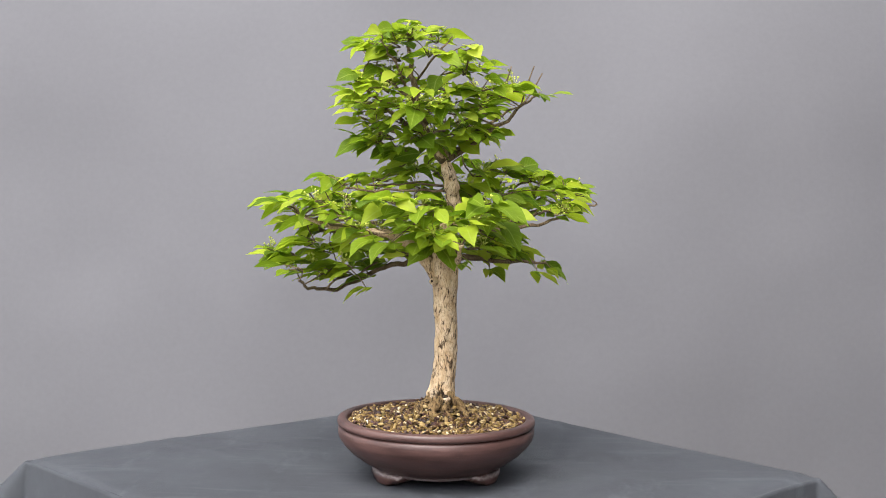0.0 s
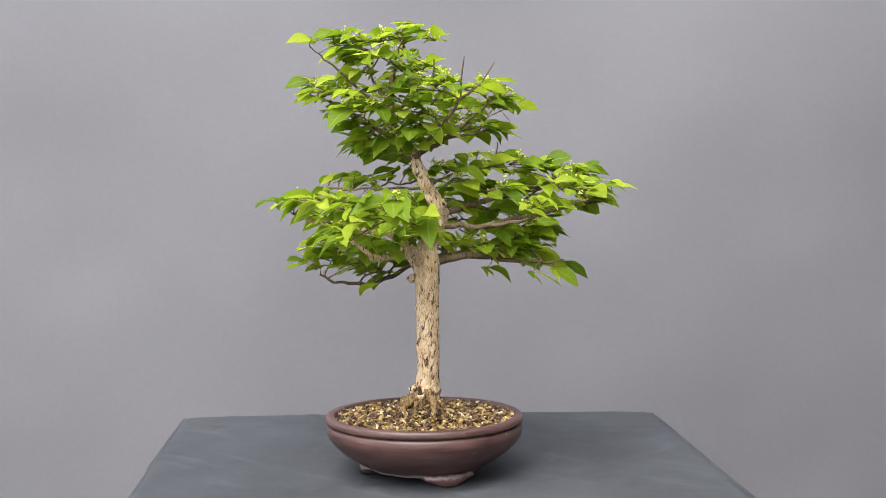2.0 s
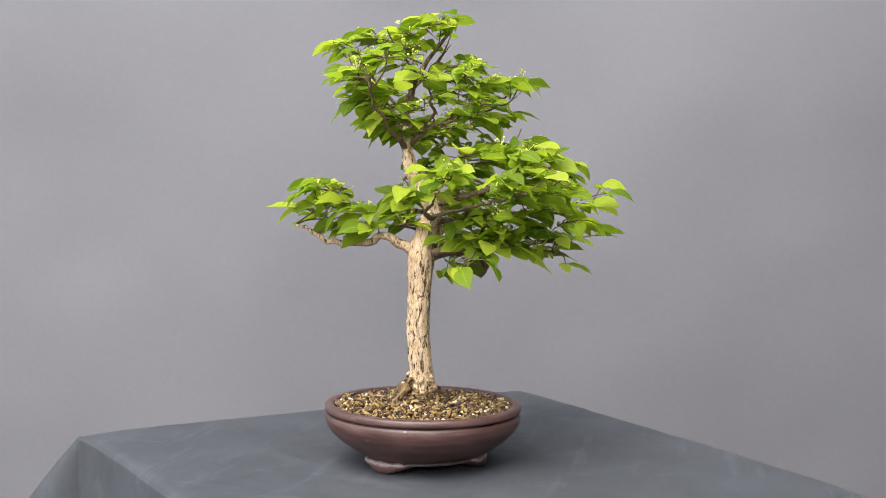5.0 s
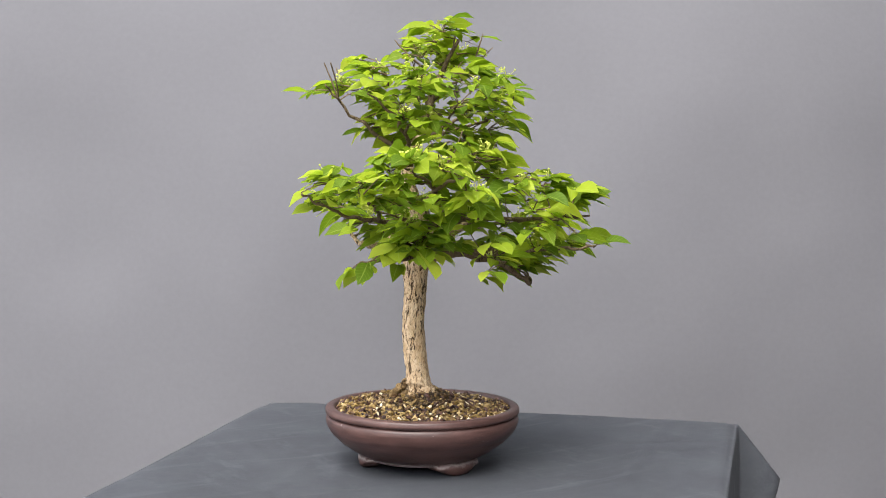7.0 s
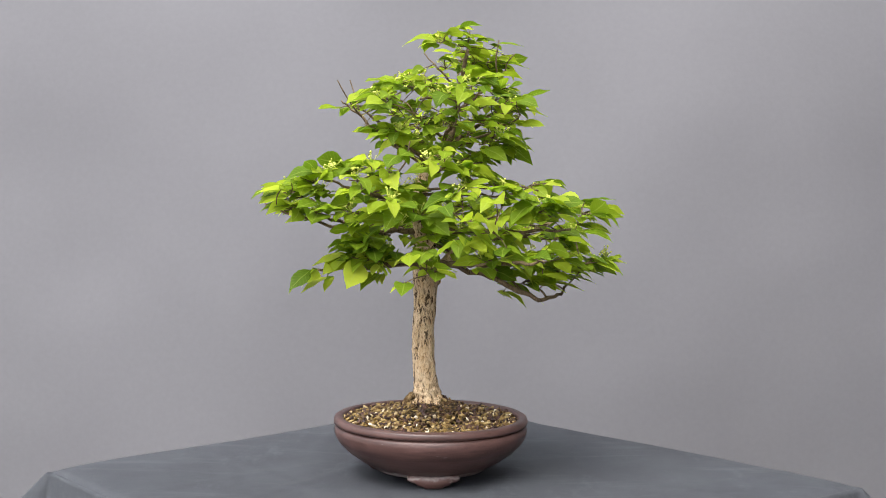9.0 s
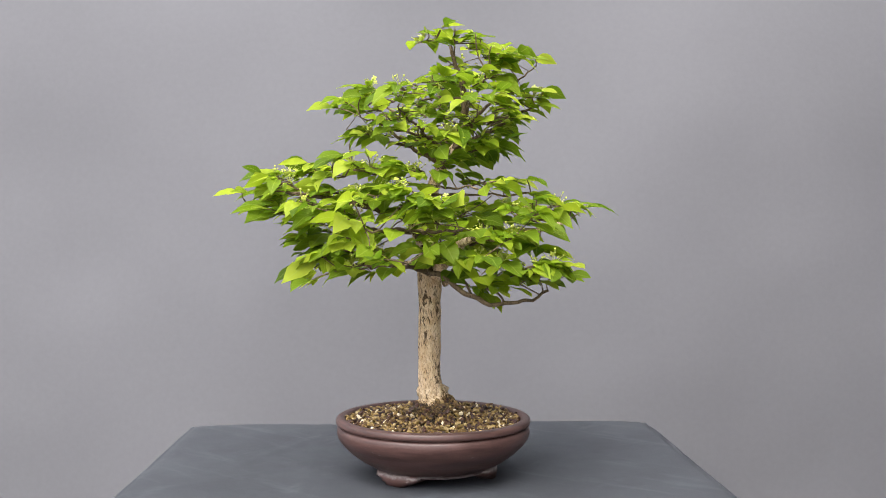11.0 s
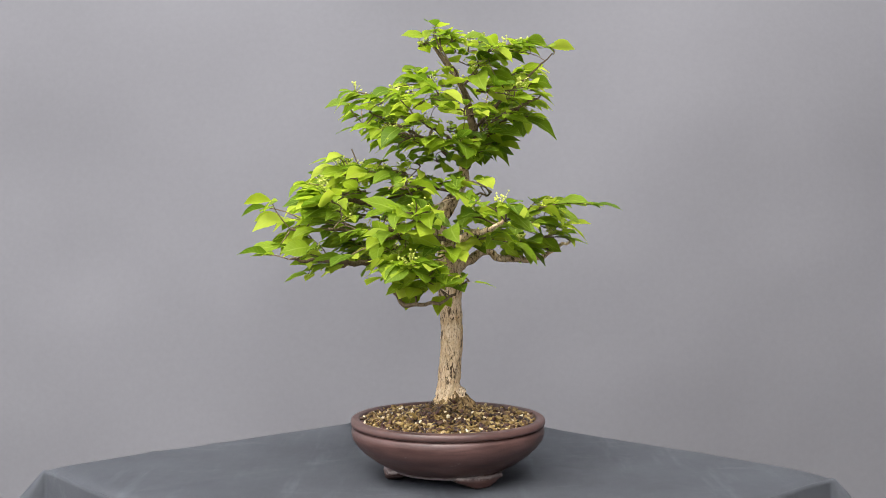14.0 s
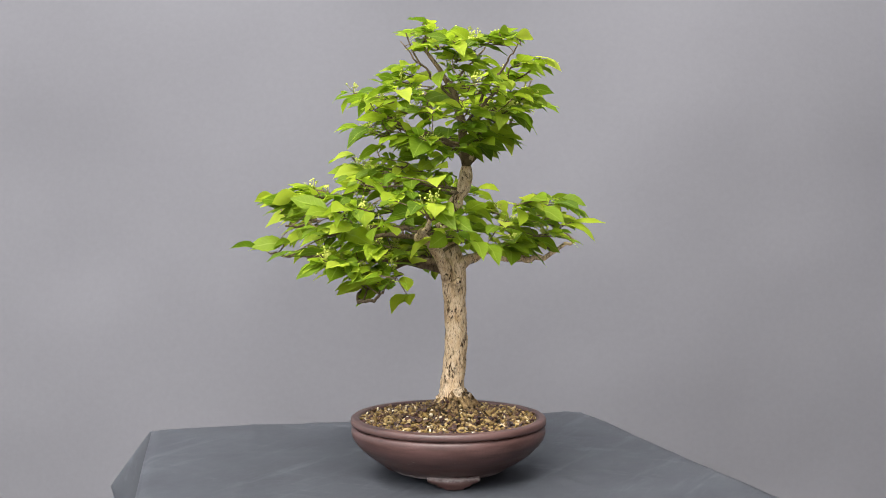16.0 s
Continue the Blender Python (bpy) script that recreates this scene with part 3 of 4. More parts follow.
def sprig(rnd, tip, size, droop=0.08):
    """A slight shoot with a few forward-pointing leaves, the longest of which ends at tip."""
    tip = Vector(tip)
    flat = Vector((tip.x - 0.010, tip.y + 0.020, 0))
    flat = flat.normalized() if flat.length > 0.012 else Vector((rnd.uniform(-1, 1), rnd.uniform(-1, 1), 0)).normalized()
    end = tip - (flat * math.cos(droop) - Vector((0, 0, math.sin(droop)))) * 0.92 * size
    start_at = nearest(end)
    start = Vector(start_at[:3])
    mid = start.lerp(end, 0.5) + Vector((rnd.gauss(0, 0.003), rnd.gauss(0, 0.003), 0.05 * (end - start).length))
    bm = bmesh.new()
    tube(bm, catmull([(*start, min(start_at[3] * 0.6, 0.0016)), (*mid, 0.0010), (*end, 0.0007)], 4), 5)
    part("twig", bm, TWIG, tree)
    side = Vector((-flat.y, flat.x, 0))
    for turn, big in ((rnd.gauss(0, 0.08), 1.0), (rnd.choice((-1, 1)) * rnd.uniform(0.5, 0.9), rnd.uniform(0.55, 0.9)), (rnd.uniform(-0.9, 0.9), rnd.uniform(0.35, 0.6))):
        way = flat * math.cos(turn) + side * math.sin(turn) + Vector((0, 0, rnd.gauss(0, 0.10) - math.tan(droop)))
        add_leaf(rnd, end - flat * (0.010 if big < 1 else 0), way, size * big)


BUDS = []
B = branch
# low limbs
B([(0.010, -0.014, 0.345, 0.0068), (-0.025, 0.030, 0.344, 0.0050), (-0.070, 0.056, 0.331, 0.0043), (-0.115, 0.060, 0.312, 0.0038), (-0.159, 0.045, 0.292, 0.0035), (-0.192, 0.004, 0.296, 0.0027), (-0.214, -0.032, 0.308, 0.0018)], label="low bare limb")
B([(0.016, -0.010, 0.335, 0.0070), (0.044, 0.045, 0.348, 0.0052), (0.100, 0.075, 0.340, 0.0036), (0.155, 0.085, 0.340, 0.0024), (0.188, 0.090, 0.338, 0.0018)])
B([(0.012, -0.012, 0.330, 0.0070), (-0.010, 0.050, 0.345, 0.0056), (-0.060, 0.120, 0.350, 0.0043), (-0.110, 0.175, 0.355, 0.0031), (-0.155, 0.215, 0.358, 0.0018)])
B([(-0.010, 0.050, 0.343, 0.0042), (-0.005, 0.110, 0.346, 0.0031), (0.000, 0.170, 0.341, 0.0024), (0.008, 0.205, 0.338, 0.0018)])
# middle limbs
B([(0.012, -0.028, 0.335, 0.0105), (0.023, -0.055, 0.352, 0.0075), (0.034, -0.085, 0.364, 0.0062), (0.030, -0.112, 0.352, 0.0056), (0.034, -0.145, 0.350, 0.0048), (0.040, -0.180, 0.358, 0.0038), (0.045, -0.225, 0.380, 0.0022)], BARK, "pale kinked limb")
B([(0.006, -0.020, 0.322, 0.0120), (-0.018, -0.020, 0.350, 0.0090), (-0.045, -0.018, 0.374, 0.0075), (-0.072, -0.020, 0.386, 0.0068), (-0.115, -0.035, 0.388, 0.0062), (-0.160, -0.070, 0.400, 0.0042), (-0.200, -0.105, 0.415, 0.0022)], BARK, "pale limb")
B([(-0.072, -0.020, 0.386, 0.0042), (-0.130, 0.005, 0.390, 0.0030), (-0.180, 0.040, 0.388, 0.0022), (-0.215, 0.060, 0.392, 0.0016)])
B([(0.026, -0.006, 0.395, 0.0067), (0.065, 0.006, 0.397, 0.0048), (0.110, 0.012, 0.396, 0.0040), (0.170, 0.020, 0.405, 0.0028), (0.235, 0.045, 0.425, 0.0017), (0.270, 0.060, 0.440, 0.0016)])
B([(0.110, 0.012, 0.396, 0.0034), (0.150, 0.075, 0.412, 0.0027), (0.195, 0.130, 0.425, 0.0020), (0.235, 0.175, 0.435, 0.0016)])
B([(0.030, -0.002, 0.415, 0.0062), (0.050, 0.060, 0.430, 0.0048), (0.075, 0.120, 0.445, 0.0036), (0.095, 0.180, 0.455, 0.0025), (0.105, 0.235, 0.462, 0.0016)])
B([(0.075, 0.120, 0.445, 0.0030), (0.120, 0.155, 0.462, 0.0022), (0.170, 0.175, 0.475, 0.0016)])
B([(0.024, 0.000, 0.385, 0.0056), (-0.030, 0.055, 0.400, 0.0042), (-0.080, 0.105, 0.400, 0.0033), (-0.140, 0.135, 0.400, 0.0023), (-0.200, 0.150, 0.405, 0.0016)])
B([(-0.080, 0.105, 0.400, 0.0025), (-0.085, 0.160, 0.402, 0.0019), (-0.082, 0.225, 0.402, 0.0016)])
B([(0.030, -0.020, 0.455, 0.0026), (-0.030, -0.055, 0.458, 0.0018), (-0.090, -0.080, 0.455, 0.0016), (-0.140, -0.085, 0.460, 0.0016)])
B([(0.028, -0.026, 0.462, 0.0026), (-0.030, 0.010, 0.468, 0.0018), (-0.090, 0.045, 0.465, 0.0016), (-0.160, 0.070, 0.465, 0.0016)])
B([(0.028, -0.026, 0.462, 0.0022), (0.010, 0.050, 0.480, 0.0017), (0.000, 0.120, 0.488, 0.0016), (-0.005, 0.175, 0.492, 0.0016)])
# crown limbs
B([(0.014, -0.046, 0.500, 0.0046), (0.060, -0.062, 0.530, 0.0034), (0.105, -0.075, 0.562, 0.0026), (0.138, -0.076, 0.592, 0.0020), (0.165, -0.066, 0.612, 0.0011)])
B([(0.012, -0.046, 0.505, 0.0041), (0.050, -0.010, 0.535, 0.0030), (0.090, 0.010, 0.568, 0.0024), (0.130, 0.010, 0.595, 0.0011)])
B([(0.050, -0.010, 0.535, 0.0028), (0.080, 0.045, 0.548, 0.0020), (0.115, 0.075, 0.562, 0.0010)])
B([(-0.006, -0.058, 0.535, 0.0038), (-0.045, -0.095, 0.560, 0.0030), (-0.080, -0.130, 0.588, 0.0023), (-0.100, -0.165, 0.610, 0.0011)])
B([(-0.012, -0.060, 0.560, 0.0030), (-0.040, -0.110, 0.610, 0.0024), (-0.060, -0.150, 0.645, 0.0017), (-0.075, -0.185, 0.672, 0.0009)])
B([(-0.004, -0.056, 0.530, 0.0035), (-0.050, -0.025, 0.545, 0.0028), (-0.095, 0.010, 0.560, 0.0021), (-0.130, 0.035, 0.582, 0.0010)])
B([(0.000, -0.052, 0.525, 0.0035), (-0.010, 0.010, 0.545, 0.0028), (-0.020, 0.060, 0.568, 0.0021), (-0.030, 0.105, 0.588, 0.0010)])
B([(-0.010, 0.010, 0.545, 0.0023), (0.015, 0.070, 0.560, 0.0018), (0.035, 0.120, 0.575, 0.0010)])
B([(-0.020, -0.058, 0.590, 0.0025), (-0.065, -0.045, 0.620, 0.0020), (-0.100, -0.025, 0.655, 0.0014), (-0.120, -0.008, 0.682, 0.0008)])
B([(-0.028, -0.045, 0.630, 0.0020), (0.000, -0.070, 0.665, 0.0016), (0.030, -0.080, 0.695, 0.0008)])
B(TRUNK[11:], label="brown upper leader of the trunk")

RND = random.Random(11)


def sprays(points, size=0.050, droop=0.0):
    for p in points:
        spray(RND, p, size, droop)


def sprigs(points, size=0.050, droop=0.08):
    for p in points:
        sprig(RND, p, size, droop)


# low limbs
sprays([(-0.270, -0.029, 0.336), (0.002, 0.221, 0.349), (-0.155, 0.040, 0.348), (-0.201, 0.045, 0.323), (-0.186, 0.017, 0.338), (-0.232, 0.006, 0.335)], 0.050, 0.08)
# lower layer
sprays([(-0.146, -0.105, 0.393), (-0.037, -0.108, 0.396), (-0.013, -0.189, 0.384), (0.007, -0.241, 0.394), (0.010, -0.176, 0.376), (0.128, 0.096, 0.396),
        (0.129, 0.110, 0.365), (0.121, 0.137, 0.369), (0.129, 0.164, 0.398), (0.138, 0.195, 0.381), (0.100, 0.183, 0.375), (0.020, 0.152, 0.395),
        (0.015, 0.133, 0.365), (-0.044, 0.264, 0.393), (-0.050, 0.231, 0.363), (-0.085, 0.098, 0.360), (-0.105, 0.114, 0.376), (-0.124, 0.128, 0.393),
        (-0.001, -0.009, 0.388), (-0.090, 0.046, 0.358), (-0.223, 0.086, 0.392), (-0.189, 0.067, 0.397), (-0.229, 0.067, 0.357), (-0.183, 0.049, 0.363)], 0.052, 0.04)
sprays([(-0.258, 0.050, 0.399), (-0.297, 0.044, 0.353), (-0.233, 0.018, 0.379), (-0.312, 0.023, 0.358)], 0.052, 0.04)
# middle layer
sprays([(-0.190, -0.079, 0.429), (-0.222, -0.111, 0.439), (-0.188, -0.122, 0.419), (-0.061, -0.101, 0.426), (-0.062, -0.184, 0.412), (-0.049, -0.203, 0.437),
        (0.059, -0.225, 0.417), (0.103, -0.212, 0.439), (0.082, -0.149, 0.404), (0.109, -0.174, 0.420), (0.242, 0.023, 0.425), (0.239, 0.053, 0.432),
        (0.242, 0.168, 0.437), (0.216, 0.194, 0.428), (0.157, 0.200, 0.430), (0.078, 0.226, 0.413), (0.033, 0.188, 0.426), (0.020, 0.092, 0.434),
        (-0.064, 0.267, 0.420), (-0.047, 0.121, 0.401), (-0.117, 0.186, 0.425), (-0.175, 0.201, 0.435), (-0.167, 0.188, 0.417), (-0.278, 0.069, 0.430)], 0.050, 0.02)
sprays([(-0.232, 0.030, 0.433)], 0.050, 0.02)
# upper middle layer
sprays([(-0.054, -0.231, 0.442), (0.273, 0.082, 0.461), (0.244, 0.078, 0.465), (0.156, 0.060, 0.456), (0.262, 0.151, 0.456), (0.202, 0.194, 0.462),
        (0.195, 0.188, 0.491), (0.207, 0.208, 0.475), (0.157, 0.157, 0.495), (0.192, 0.225, 0.485), (0.101, 0.104, 0.494), (0.071, 0.097, 0.465),
        (0.054, 0.079, 0.472), (0.114, 0.254, 0.479), (0.085, 0.187, 0.489), (0.077, 0.193, 0.463), (0.072, 0.251, 0.445), (-0.006, 0.172, 0.498),
        (-0.019, 0.221, 0.457), (-0.032, 0.109, 0.497), (-0.059, 0.162, 0.466), (-0.058, 0.138, 0.494), (-0.094, 0.207, 0.462), (-0.135, 0.199, 0.453)], 0.047, 0.00)
sprays([(-0.158, 0.212, 0.449), (-0.210, 0.033, 0.476), (-0.136, -0.011, 0.477)], 0.047, 0.00)
# foot of the crown
sprays([(-0.146, -0.031, 0.539), (-0.110, -0.073, 0.532), (-0.083, -0.098, 0.524), (-0.085, -0.115, 0.555), (0.073, -0.100, 0.549), (0.097, -0.069, 0.553),
        (0.076, -0.055, 0.570), (0.073, 0.010, 0.544), (0.094, 0.073, 0.555), (0.133, 0.148, 0.501), (0.062, 0.115, 0.553), (-0.003, 0.194, 0.504),
        (-0.021, 0.120, 0.561), (-0.061, 0.052, 0.543), (-0.111, 0.091, 0.550), (-0.097, 0.058, 0.508), (-0.151, 0.025, 0.569), (-0.091, -0.000, 0.515),
        (-0.127, -0.012, 0.544)], 0.044, 0.00)
# crown
sprays([(-0.153, -0.066, 0.594), (-0.122, -0.117, 0.621), (-0.124, -0.127, 0.581), (-0.021, -0.046, 0.617), (-0.112, -0.169, 0.619), (-0.086, -0.142, 0.582),
        (-0.092, -0.163, 0.610), (-0.026, -0.149, 0.583), (0.039, -0.156, 0.612), (0.066, -0.116, 0.583), (0.114, -0.145, 0.612), (0.143, -0.127, 0.617),
        (0.102, -0.080, 0.592), (0.143, -0.000, 0.617), (0.126, 0.073, 0.617), (0.089, 0.049, 0.586), (0.085, 0.102, 0.597), (0.096, 0.127, 0.600),
        (-0.010, 0.124, 0.577), (-0.032, 0.142, 0.612), (-0.066, 0.152, 0.619), (-0.073, 0.075, 0.590), (-0.104, 0.076, 0.579), (-0.142, 0.059, 0.603)], 0.043, 0.00)
sprays([(-0.166, -0.000, 0.613)], 0.043, 0.00)
# top of the crown
sprays([(-0.088, -0.021, 0.706), (-0.137, -0.058, 0.681), (-0.138, -0.094, 0.682), (-0.104, -0.096, 0.663), (-0.094, -0.105, 0.647), (-0.083, -0.126, 0.683),
        (-0.092, -0.147, 0.689), (-0.051, -0.108, 0.699), (-0.060, -0.165, 0.692), (-0.011, -0.111, 0.671), (0.008, -0.032, 0.703), (0.050, -0.176, 0.659),
        (0.041, -0.136, 0.641), (0.072, -0.136, 0.651), (0.060, -0.056, 0.646), (0.071, 0.103, 0.625), (0.000, 0.069, 0.632), (-0.061, 0.055, 0.642),
        (-0.107, 0.022, 0.644), (-0.138, 0.020, 0.628)], 0.042, -0.03)
# underside of the crown
sprays([(0.007, -0.105, 0.536), (-0.085, -0.125, 0.565), (-0.051, -0.174, 0.581), (0.058, -0.139, 0.594), (0.023, -0.174, 0.588), (0.074, -0.112, 0.560), (-0.043, -0.123, 0.541)], 0.043, 0.10)
# large dark leaves under the lower layer
sprays([(0.130, 0.130, 0.362), (0.155, 0.165, 0.360), (0.110, 0.175, 0.358), (0.165, 0.110, 0.366), (0.120, 0.050, 0.366)], 0.052, 0.22)
# single leafy shoots that stand out of the pads
sprigs([(-0.249, -0.028, 0.398), (-0.121, -0.149, 0.372), (-0.090, -0.161, 0.367), (-0.019, -0.176, 0.358), (-0.017, -0.205, 0.407), (0.031, -0.210, 0.374),
        (0.060, -0.252, 0.396), (0.067, -0.257, 0.400), (0.032, -0.094, 0.419), (0.064, -0.125, 0.373), (0.052, -0.079, 0.407), (0.058, -0.076, 0.393),
        (0.132, -0.124, 0.371), (0.163, 0.113, 0.336), (0.171, 0.129, 0.342), (0.137, 0.105, 0.415), (0.135, 0.108, 0.349), (0.140, 0.200, 0.393),
        (0.135, 0.197, 0.375), (0.125, 0.199, 0.395), (0.065, 0.233, 0.419), (0.026, 0.082, 0.357), (0.040, 0.254, 0.358), (0.015, 0.241, 0.361)], 0.050, 0.20)
sprigs([(0.001, 0.218, 0.333), (-0.019, 0.053, 0.402), (-0.083, 0.196, 0.337), (-0.120, 0.279, 0.370), (-0.120, 0.218, 0.393), (-0.133, 0.180, 0.352),
        (-0.193, 0.217, 0.369), (-0.217, 0.135, 0.393), (-0.124, 0.064, 0.328), (-0.254, 0.144, 0.358), (-0.205, 0.095, 0.324), (-0.239, 0.092, 0.376),
        (-0.151, 0.044, 0.304), (-0.168, 0.047, 0.300), (-0.198, 0.055, 0.306), (-0.291, 0.056, 0.347), (-0.227, 0.037, 0.309), (-0.272, 0.044, 0.403),
        (-0.150, -0.001, 0.408), (-0.276, 0.013, 0.400), (-0.040, -0.015, 0.382), (-0.251, -0.001, 0.318), (-0.272, -0.019, 0.332)], 0.050, 0.20)
sprigs([(-0.210, -0.040, 0.470), (-0.239, -0.046, 0.444), (-0.081, -0.032, 0.481), (-0.214, -0.055, 0.449), (-0.274, -0.073, 0.434), (-0.086, -0.041, 0.469),
        (-0.154, -0.087, 0.470), (-0.132, -0.081, 0.473), (-0.235, -0.131, 0.430), (-0.058, -0.054, 0.508), (-0.099, -0.077, 0.547), (-0.057, -0.133, 0.525),
        (0.021, -0.129, 0.552), (0.070, -0.231, 0.437), (0.045, -0.130, 0.541), (0.095, -0.205, 0.441), (0.070, -0.084, 0.524), (0.022, -0.031, 0.523),
        (0.106, -0.107, 0.534), (0.256, 0.003, 0.432), (0.249, 0.086, 0.470), (0.164, 0.059, 0.449), (0.098, 0.037, 0.481), (0.130, 0.067, 0.546)], 0.045, 0.20)
sprigs([(0.124, 0.076, 0.550), (0.246, 0.191, 0.429), (0.243, 0.201, 0.461), (0.217, 0.187, 0.483), (0.197, 0.193, 0.446), (0.159, 0.153, 0.433),
        (0.199, 0.225, 0.434), (0.123, 0.205, 0.497), (0.115, 0.253, 0.454), (0.069, 0.193, 0.504), (0.049, 0.192, 0.509), (0.045, 0.201, 0.435),
        (0.004, 0.062, 0.429), (-0.016, 0.313, 0.429), (-0.016, 0.198, 0.511), (-0.010, 0.126, 0.504), (-0.014, 0.064, 0.443), (-0.048, 0.151, 0.557),
        (-0.097, 0.293, 0.439), (-0.123, 0.216, 0.457), (-0.027, 0.043, 0.520), (-0.048, 0.063, 0.464), (-0.103, 0.124, 0.550), (-0.189, 0.202, 0.440)], 0.045, 0.20)
sprigs([(-0.096, 0.092, 0.477), (-0.102, 0.088, 0.520), (-0.118, 0.102, 0.424), (-0.108, 0.092, 0.482), (-0.213, 0.171, 0.445), (-0.146, 0.075, 0.548),
        (-0.152, 0.010, 0.528), (-0.275, 0.033, 0.440), (-0.282, 0.004, 0.421), (-0.301, 0.004, 0.425), (-0.079, -0.016, 0.497)], 0.045, 0.20)
sprigs([(-0.129, -0.035, 0.671), (-0.045, -0.034, 0.670), (-0.156, -0.079, 0.569), (-0.150, -0.143, 0.595), (-0.116, -0.173, 0.601), (-0.106, -0.174, 0.588),
        (-0.079, -0.176, 0.689), (-0.063, -0.151, 0.634), (-0.072, -0.177, 0.620), (-0.049, -0.159, 0.695), (-0.005, -0.059, 0.708), (-0.026, -0.187, 0.597),
        (0.057, -0.186, 0.664), (0.070, -0.193, 0.659), (0.045, -0.097, 0.658), (0.103, -0.158, 0.618), (0.105, -0.111, 0.635), (0.117, -0.097, 0.628),
        (0.175, -0.138, 0.599), (0.160, -0.120, 0.610), (0.109, 0.094, 0.624), (0.073, 0.073, 0.568), (0.084, 0.159, 0.595), (0.013, 0.179, 0.597)], 0.041, 0.20)
sprigs([(-0.021, 0.115, 0.580), (-0.106, 0.117, 0.598), (-0.094, 0.094, 0.611), (-0.069, 0.049, 0.648), (-0.154, 0.073, 0.596), (-0.066, 0.014, 0.717),
        (-0.129, -0.004, 0.693), (-0.134, -0.012, 0.643), (-0.171, -0.010, 0.588), (-0.075, -0.015, 0.702)], 0.041, 0.20)
# large leaves that hang from the low pads, and the longest shoots of each pad
sprigs([(0.206, 0.074, 0.304), (0.221, 0.138, 0.318), (0.123, 0.062, 0.308), (0.231, 0.098, 0.307), (0.050, 0.251, 0.306), (-0.146, -0.006, 0.278)], 0.047, 0.50)
sprigs([(-0.157, 0.292, 0.361), (-0.097, -0.285, 0.437), (0.256, 0.236, 0.456), (0.174, 0.260, 0.429), (-0.305, 0.000, 0.345), (-0.274, -0.124, 0.431)], 0.050)
sprigs([(-0.096, -0.213, 0.681), (-0.032, 0.049, 0.710), (-0.138, -0.181, 0.624), (0.095, 0.174, 0.589), (-0.056, 0.018, 0.714), (0.205, -0.128, 0.599), (0.010, -0.060, 0.702)], 0.042)


def bare_shoot(tip):
    """A pruned bare shoot that stands up out of the crown, straight and leaning a little outwards."""
    tip = Vector(tip)
    out = Vector((tip.x - 0.010, tip.y + 0.040, 0))
    low = tip - Vector((0, 0, 0.055)) - out * 0.16
    foot = Vector(nearest(low)[:3])
    bm = bmesh.new()
    bend = foot.lerp(tip, 0.5) + (low.lerp(tip, 0.35) - foot.lerp(tip, 0.5)) * 0.35
    tube(bm, catmull([(*foot, 0.0015), (*bend, 0.0013), (*tip, 0.0010)], 6), 6, 0.2)
    part("bare_shoot", bm, TWIG, tree)


for tip in ((0.054, -0.162, 0.672), (0.116, -0.118, 0.645), (0.152, -0.092, 0.649), (0.168, -0.040, 0.643), (-0.049, -0.006, 0.720),
            (-0.096, 0.000, 0.705), (0.041, 0.140, 0.534)):
    bare_shoot(tip)


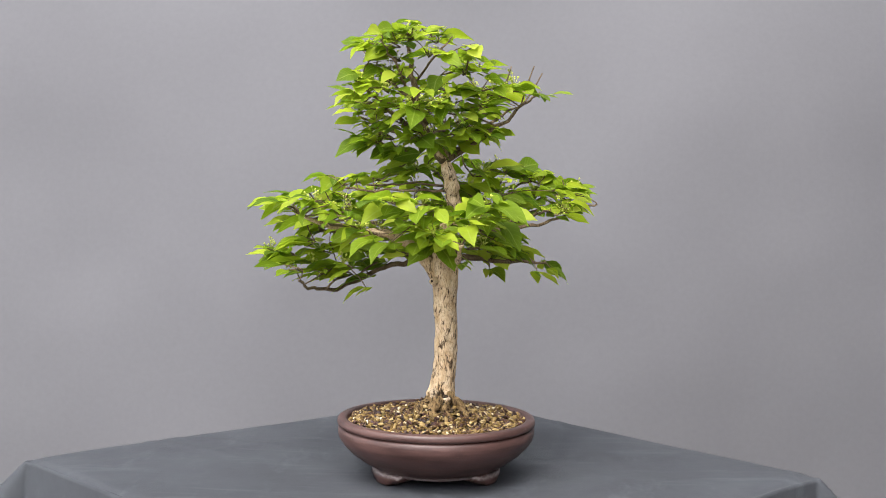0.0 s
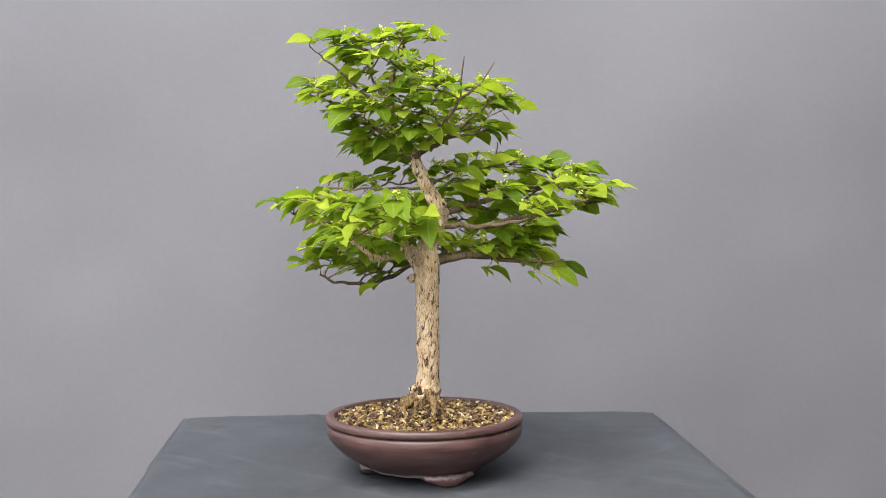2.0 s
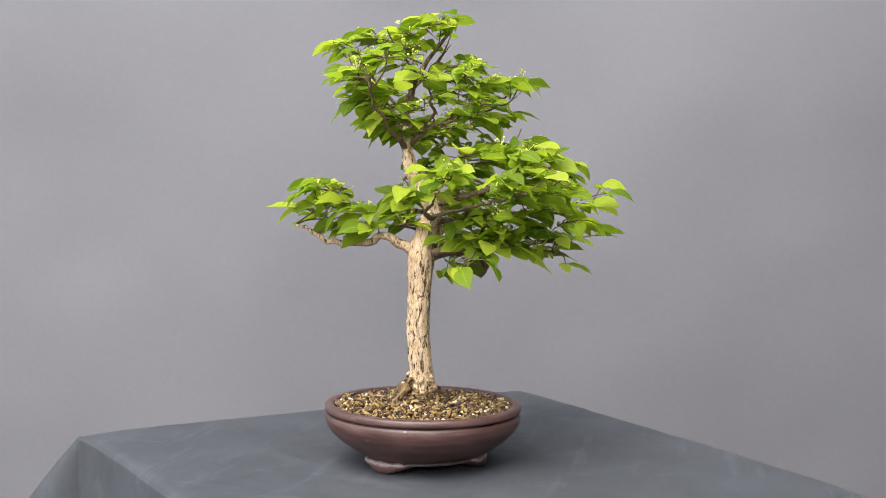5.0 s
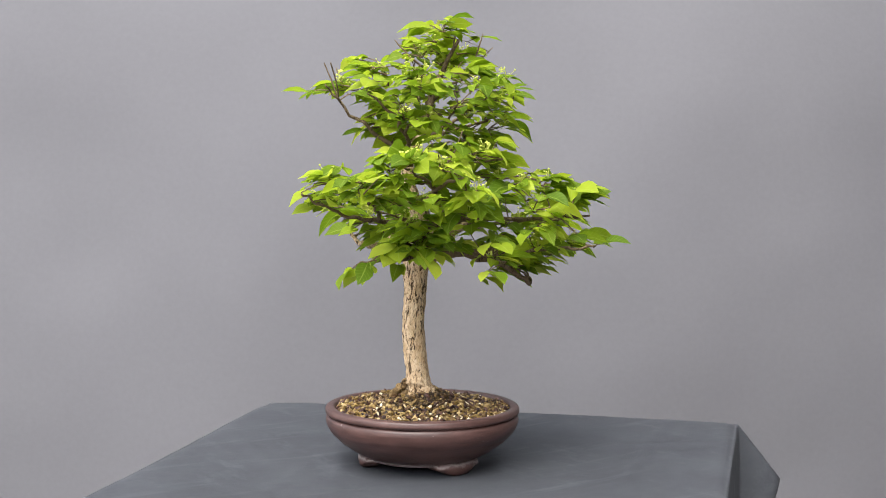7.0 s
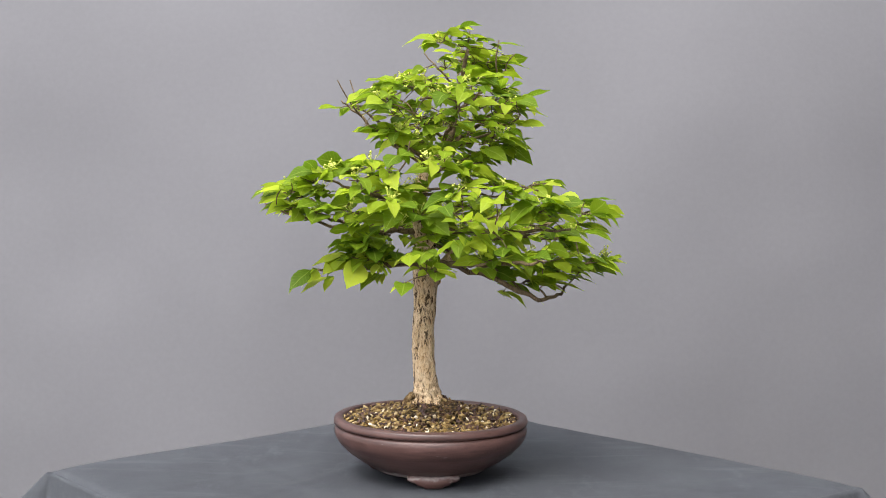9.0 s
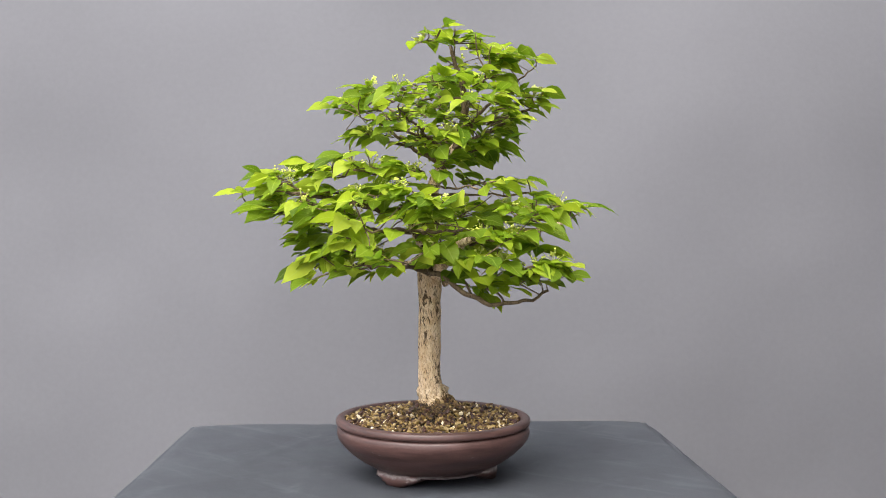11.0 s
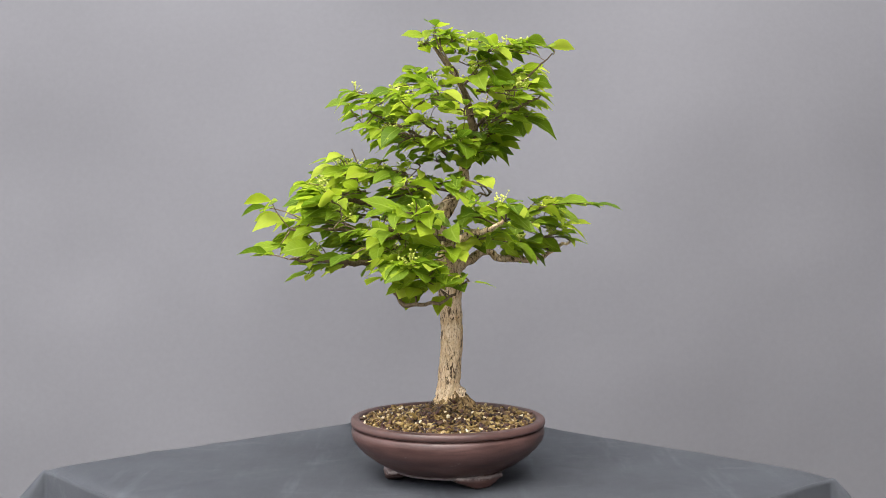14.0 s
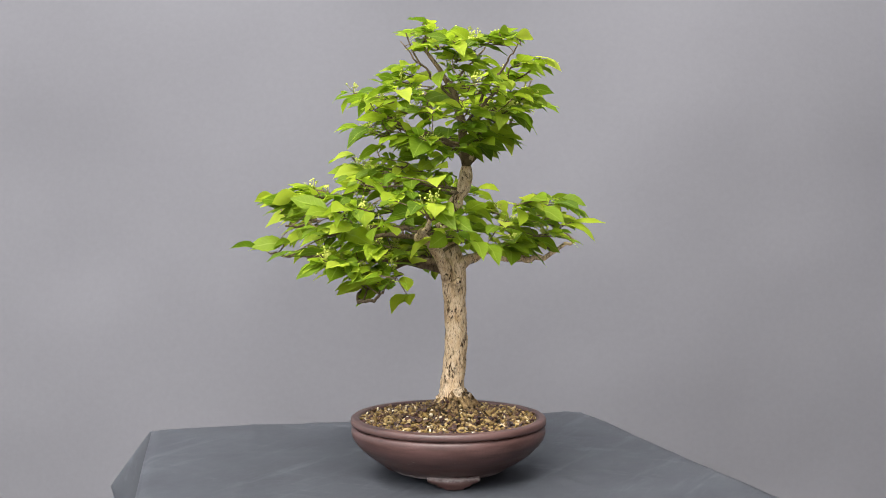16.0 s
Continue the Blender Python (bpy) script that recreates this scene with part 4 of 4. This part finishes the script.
def build_leaves():
    kinds = [(0.066, 0.038, 0.10, 0.10, 0.02), (0.062, 0.041, 0.22, 0.16, -0.03), (0.068, 0.036, 0.04, 0.14, 0.05), (0.060, 0.043, 0.14, 0.04, 0.0),
             (0.066, 0.037, 0.34, 0.30, -0.04), (0.070, 0.033, -0.06, 0.20, 0.04), (0.062, 0.040, -0.02, 0.42, 0.02), (0.064, 0.032, 0.12, 0.55, -0.03)]
    meshes = [leaf_mesh("leaf", LEAF, *k) for k in kinds]
    shapes = [([v.co.copy() for v in m.vertices], [list(p.vertices) for p in m.polygons], [tuple(d.uv) for d in m.uv_layers[0].data]) for m in meshes]
    rnd = random.Random(3)
    order = sorted(LEAF_AT, key=lambda q: -(q[0].translation.xy.length))
    verts, faces, uvs = [], [], []
    for k, (m, size) in enumerate(order):
        s = size / 0.065
        if k < 300:
            ob = new("leaf", rnd.choice(meshes))
            ob.parent = tree
            ob.matrix_basis = m @ Matrix.Scale(s, 4)
        else:
            co, fa, uv = rnd.choice(shapes)
            uvs += uv
            base = len(verts)
            verts += [m @ (c * s) for c in co]
            faces += [[base + i for i in f] for f in fa]
    me = bpy.data.meshes.new("inner_leaves")
    me.from_pydata(verts, [], faces)
    me.materials.append(LEAVES)
    layer = me.uv_layers.new(name="along")
    layer.data.foreach_set("uv", np.array(uvs, dtype=np.float32).ravel())
    for p in me.polygons:
        p.use_smooth = True
    inner = new("inner_leaves", me)
    inner.parent = tree
    tagged(inner, "dense fresh green leaves", kind="stuff")
    # loose clusters of buds and small four-petalled flowers on thin stalks
    for p in BUDS:
        bm = bmesh.new()
        foot = p - Vector((0, 0, 0.012))
        for k in range(rnd.randint(5, 12)):
            at = p + Vector((rnd.gauss(0, 0.0075), rnd.gauss(0, 0.0075), rnd.gauss(-0.001, 0.0045)))
            tube(bm, [(*foot, 0.0004), (*foot.lerp(at, 0.6), 0.0004), (*at, 0.0004)], 3)
            if rnd.random() < 0.28:
                face = Euler((rnd.gauss(0, 0.5), rnd.gauss(0, 0.5), rnd.uniform(0, 1.6))).to_matrix()
                for q in range(4):
                    petal = face @ Euler((0, 0, q * math.pi / 2)).to_matrix()
                    bm.faces.new([bm.verts.new(at + petal @ Vector(c)) for c in ((0.0004, 0, 0.0005), (0.0022, -0.0016, 0.0010), (0.0042, -0.0011, 0.0006), (0.0042, 0.0011, 0.0006), (0.0022, 0.0016, 0.0010))])
                bmesh.ops.create_icosphere(bm, subdivisions=1, radius=0.0011, matrix=Matrix.Translation(at + face @ Vector((0, 0, 0.0008))))
            else:
                bmesh.ops.create_icosphere(bm, subdivisions=1, radius=rnd.uniform(0.0012, 0.0024), matrix=Matrix.Translation(at))
        part("inflorescence", bm, BLOOM, tree, "pale yellow-green flowers and buds")


build_leaves()


def motions():
    rows = [
        (0.0, -1.3, 0.39, 0.64, -0.0051, 0.0011), (0.5, -12.4, 0.33, 0.31, -0.0036, 0.0025), (1.0, -21.6, 0.25, -0.05, -0.0022, 0.0038),
        (1.5, -30.1, 0.14, -0.38, -0.0035, 0.0044), (2.0, -39.6, 0.04, -0.56, -0.0052, 0.0036), (2.5, -50.1, -0.03, -0.52, -0.0014, 0.0016),
        (3.0, -61.1, -0.05, -0.26, -0.0002, -0.0012), (3.5, -71.4, -0.01, 0.09, 0.0007, -0.0041), (4.0, -80.9, 0.06, 0.39, 0.0013, -0.0061),
        (4.7, -95.7, 0.12, 0.58, 0.0016, -0.0063), (5.5, -114.7, 0.12, 0.51, 0.0013, -0.0037), (6.3, -132.9, 0.05, 0.32, 0.0003, -0.0002),
        (7.0, -146.7, -0.03, 0.19, -0.0010, 0.0018), (7.8, -161.5, -0.06, 0.23, -0.0014, 0.0015), (8.5, -173.1, 0.00, 0.40, -0.0005, -0.0002),
        (9.0, -180.9, 0.05, 0.49, 0.0020, -0.0017), (9.8, -196.3, 0.09, 0.42, -0.0015, -0.0044), (10.6, -213.8, 0.05, 0.14, -0.0035, -0.0063),
        (11.3, -227.4, -0.02, -0.11, -0.0070, -0.0064), (12.0, -238.7, -0.13, -0.23, -0.0019, -0.0040), (12.5, -247.3, -0.21, -0.26, 0.0010, -0.0017),
        (13.0, -256.1, -0.27, -0.26, 0.0040, 0.0001), (13.5, -264.1, -0.31, -0.25, 0.0059, 0.0009), (14.0, -271.1, -0.33, -0.25, 0.0066, 0.0012),
        (14.5, -277.4, -0.32, -0.25, 0.0064, 0.0011), (15.0, -283.8, -0.26, -0.24, 0.0060, 0.0009), (15.5, -291.4, -0.14, -0.20, 0.0057, 0.0006),
        (16.0, -299.4, 0.01, -0.14, 0.0054, 0.0003)]
    # the turntable: its turn about the upright axis and the slight sway of what stands on it
    poses = [(t, Matrix.Translation((x, y, TOP - 0.178)) @ Matrix.Rotation(radians(a), 4, "X") @ Matrix.Rotation(radians(b), 4, "Y")
              @ Matrix.Rotation(radians(turn), 4, "Z") @ Matrix.Translation((0, 0, 0.178))) for t, turn, a, b, x, y in rows]
    for thing in (table, cloth, pot, gravel, tree):
        walk(thing, poses)


motions()
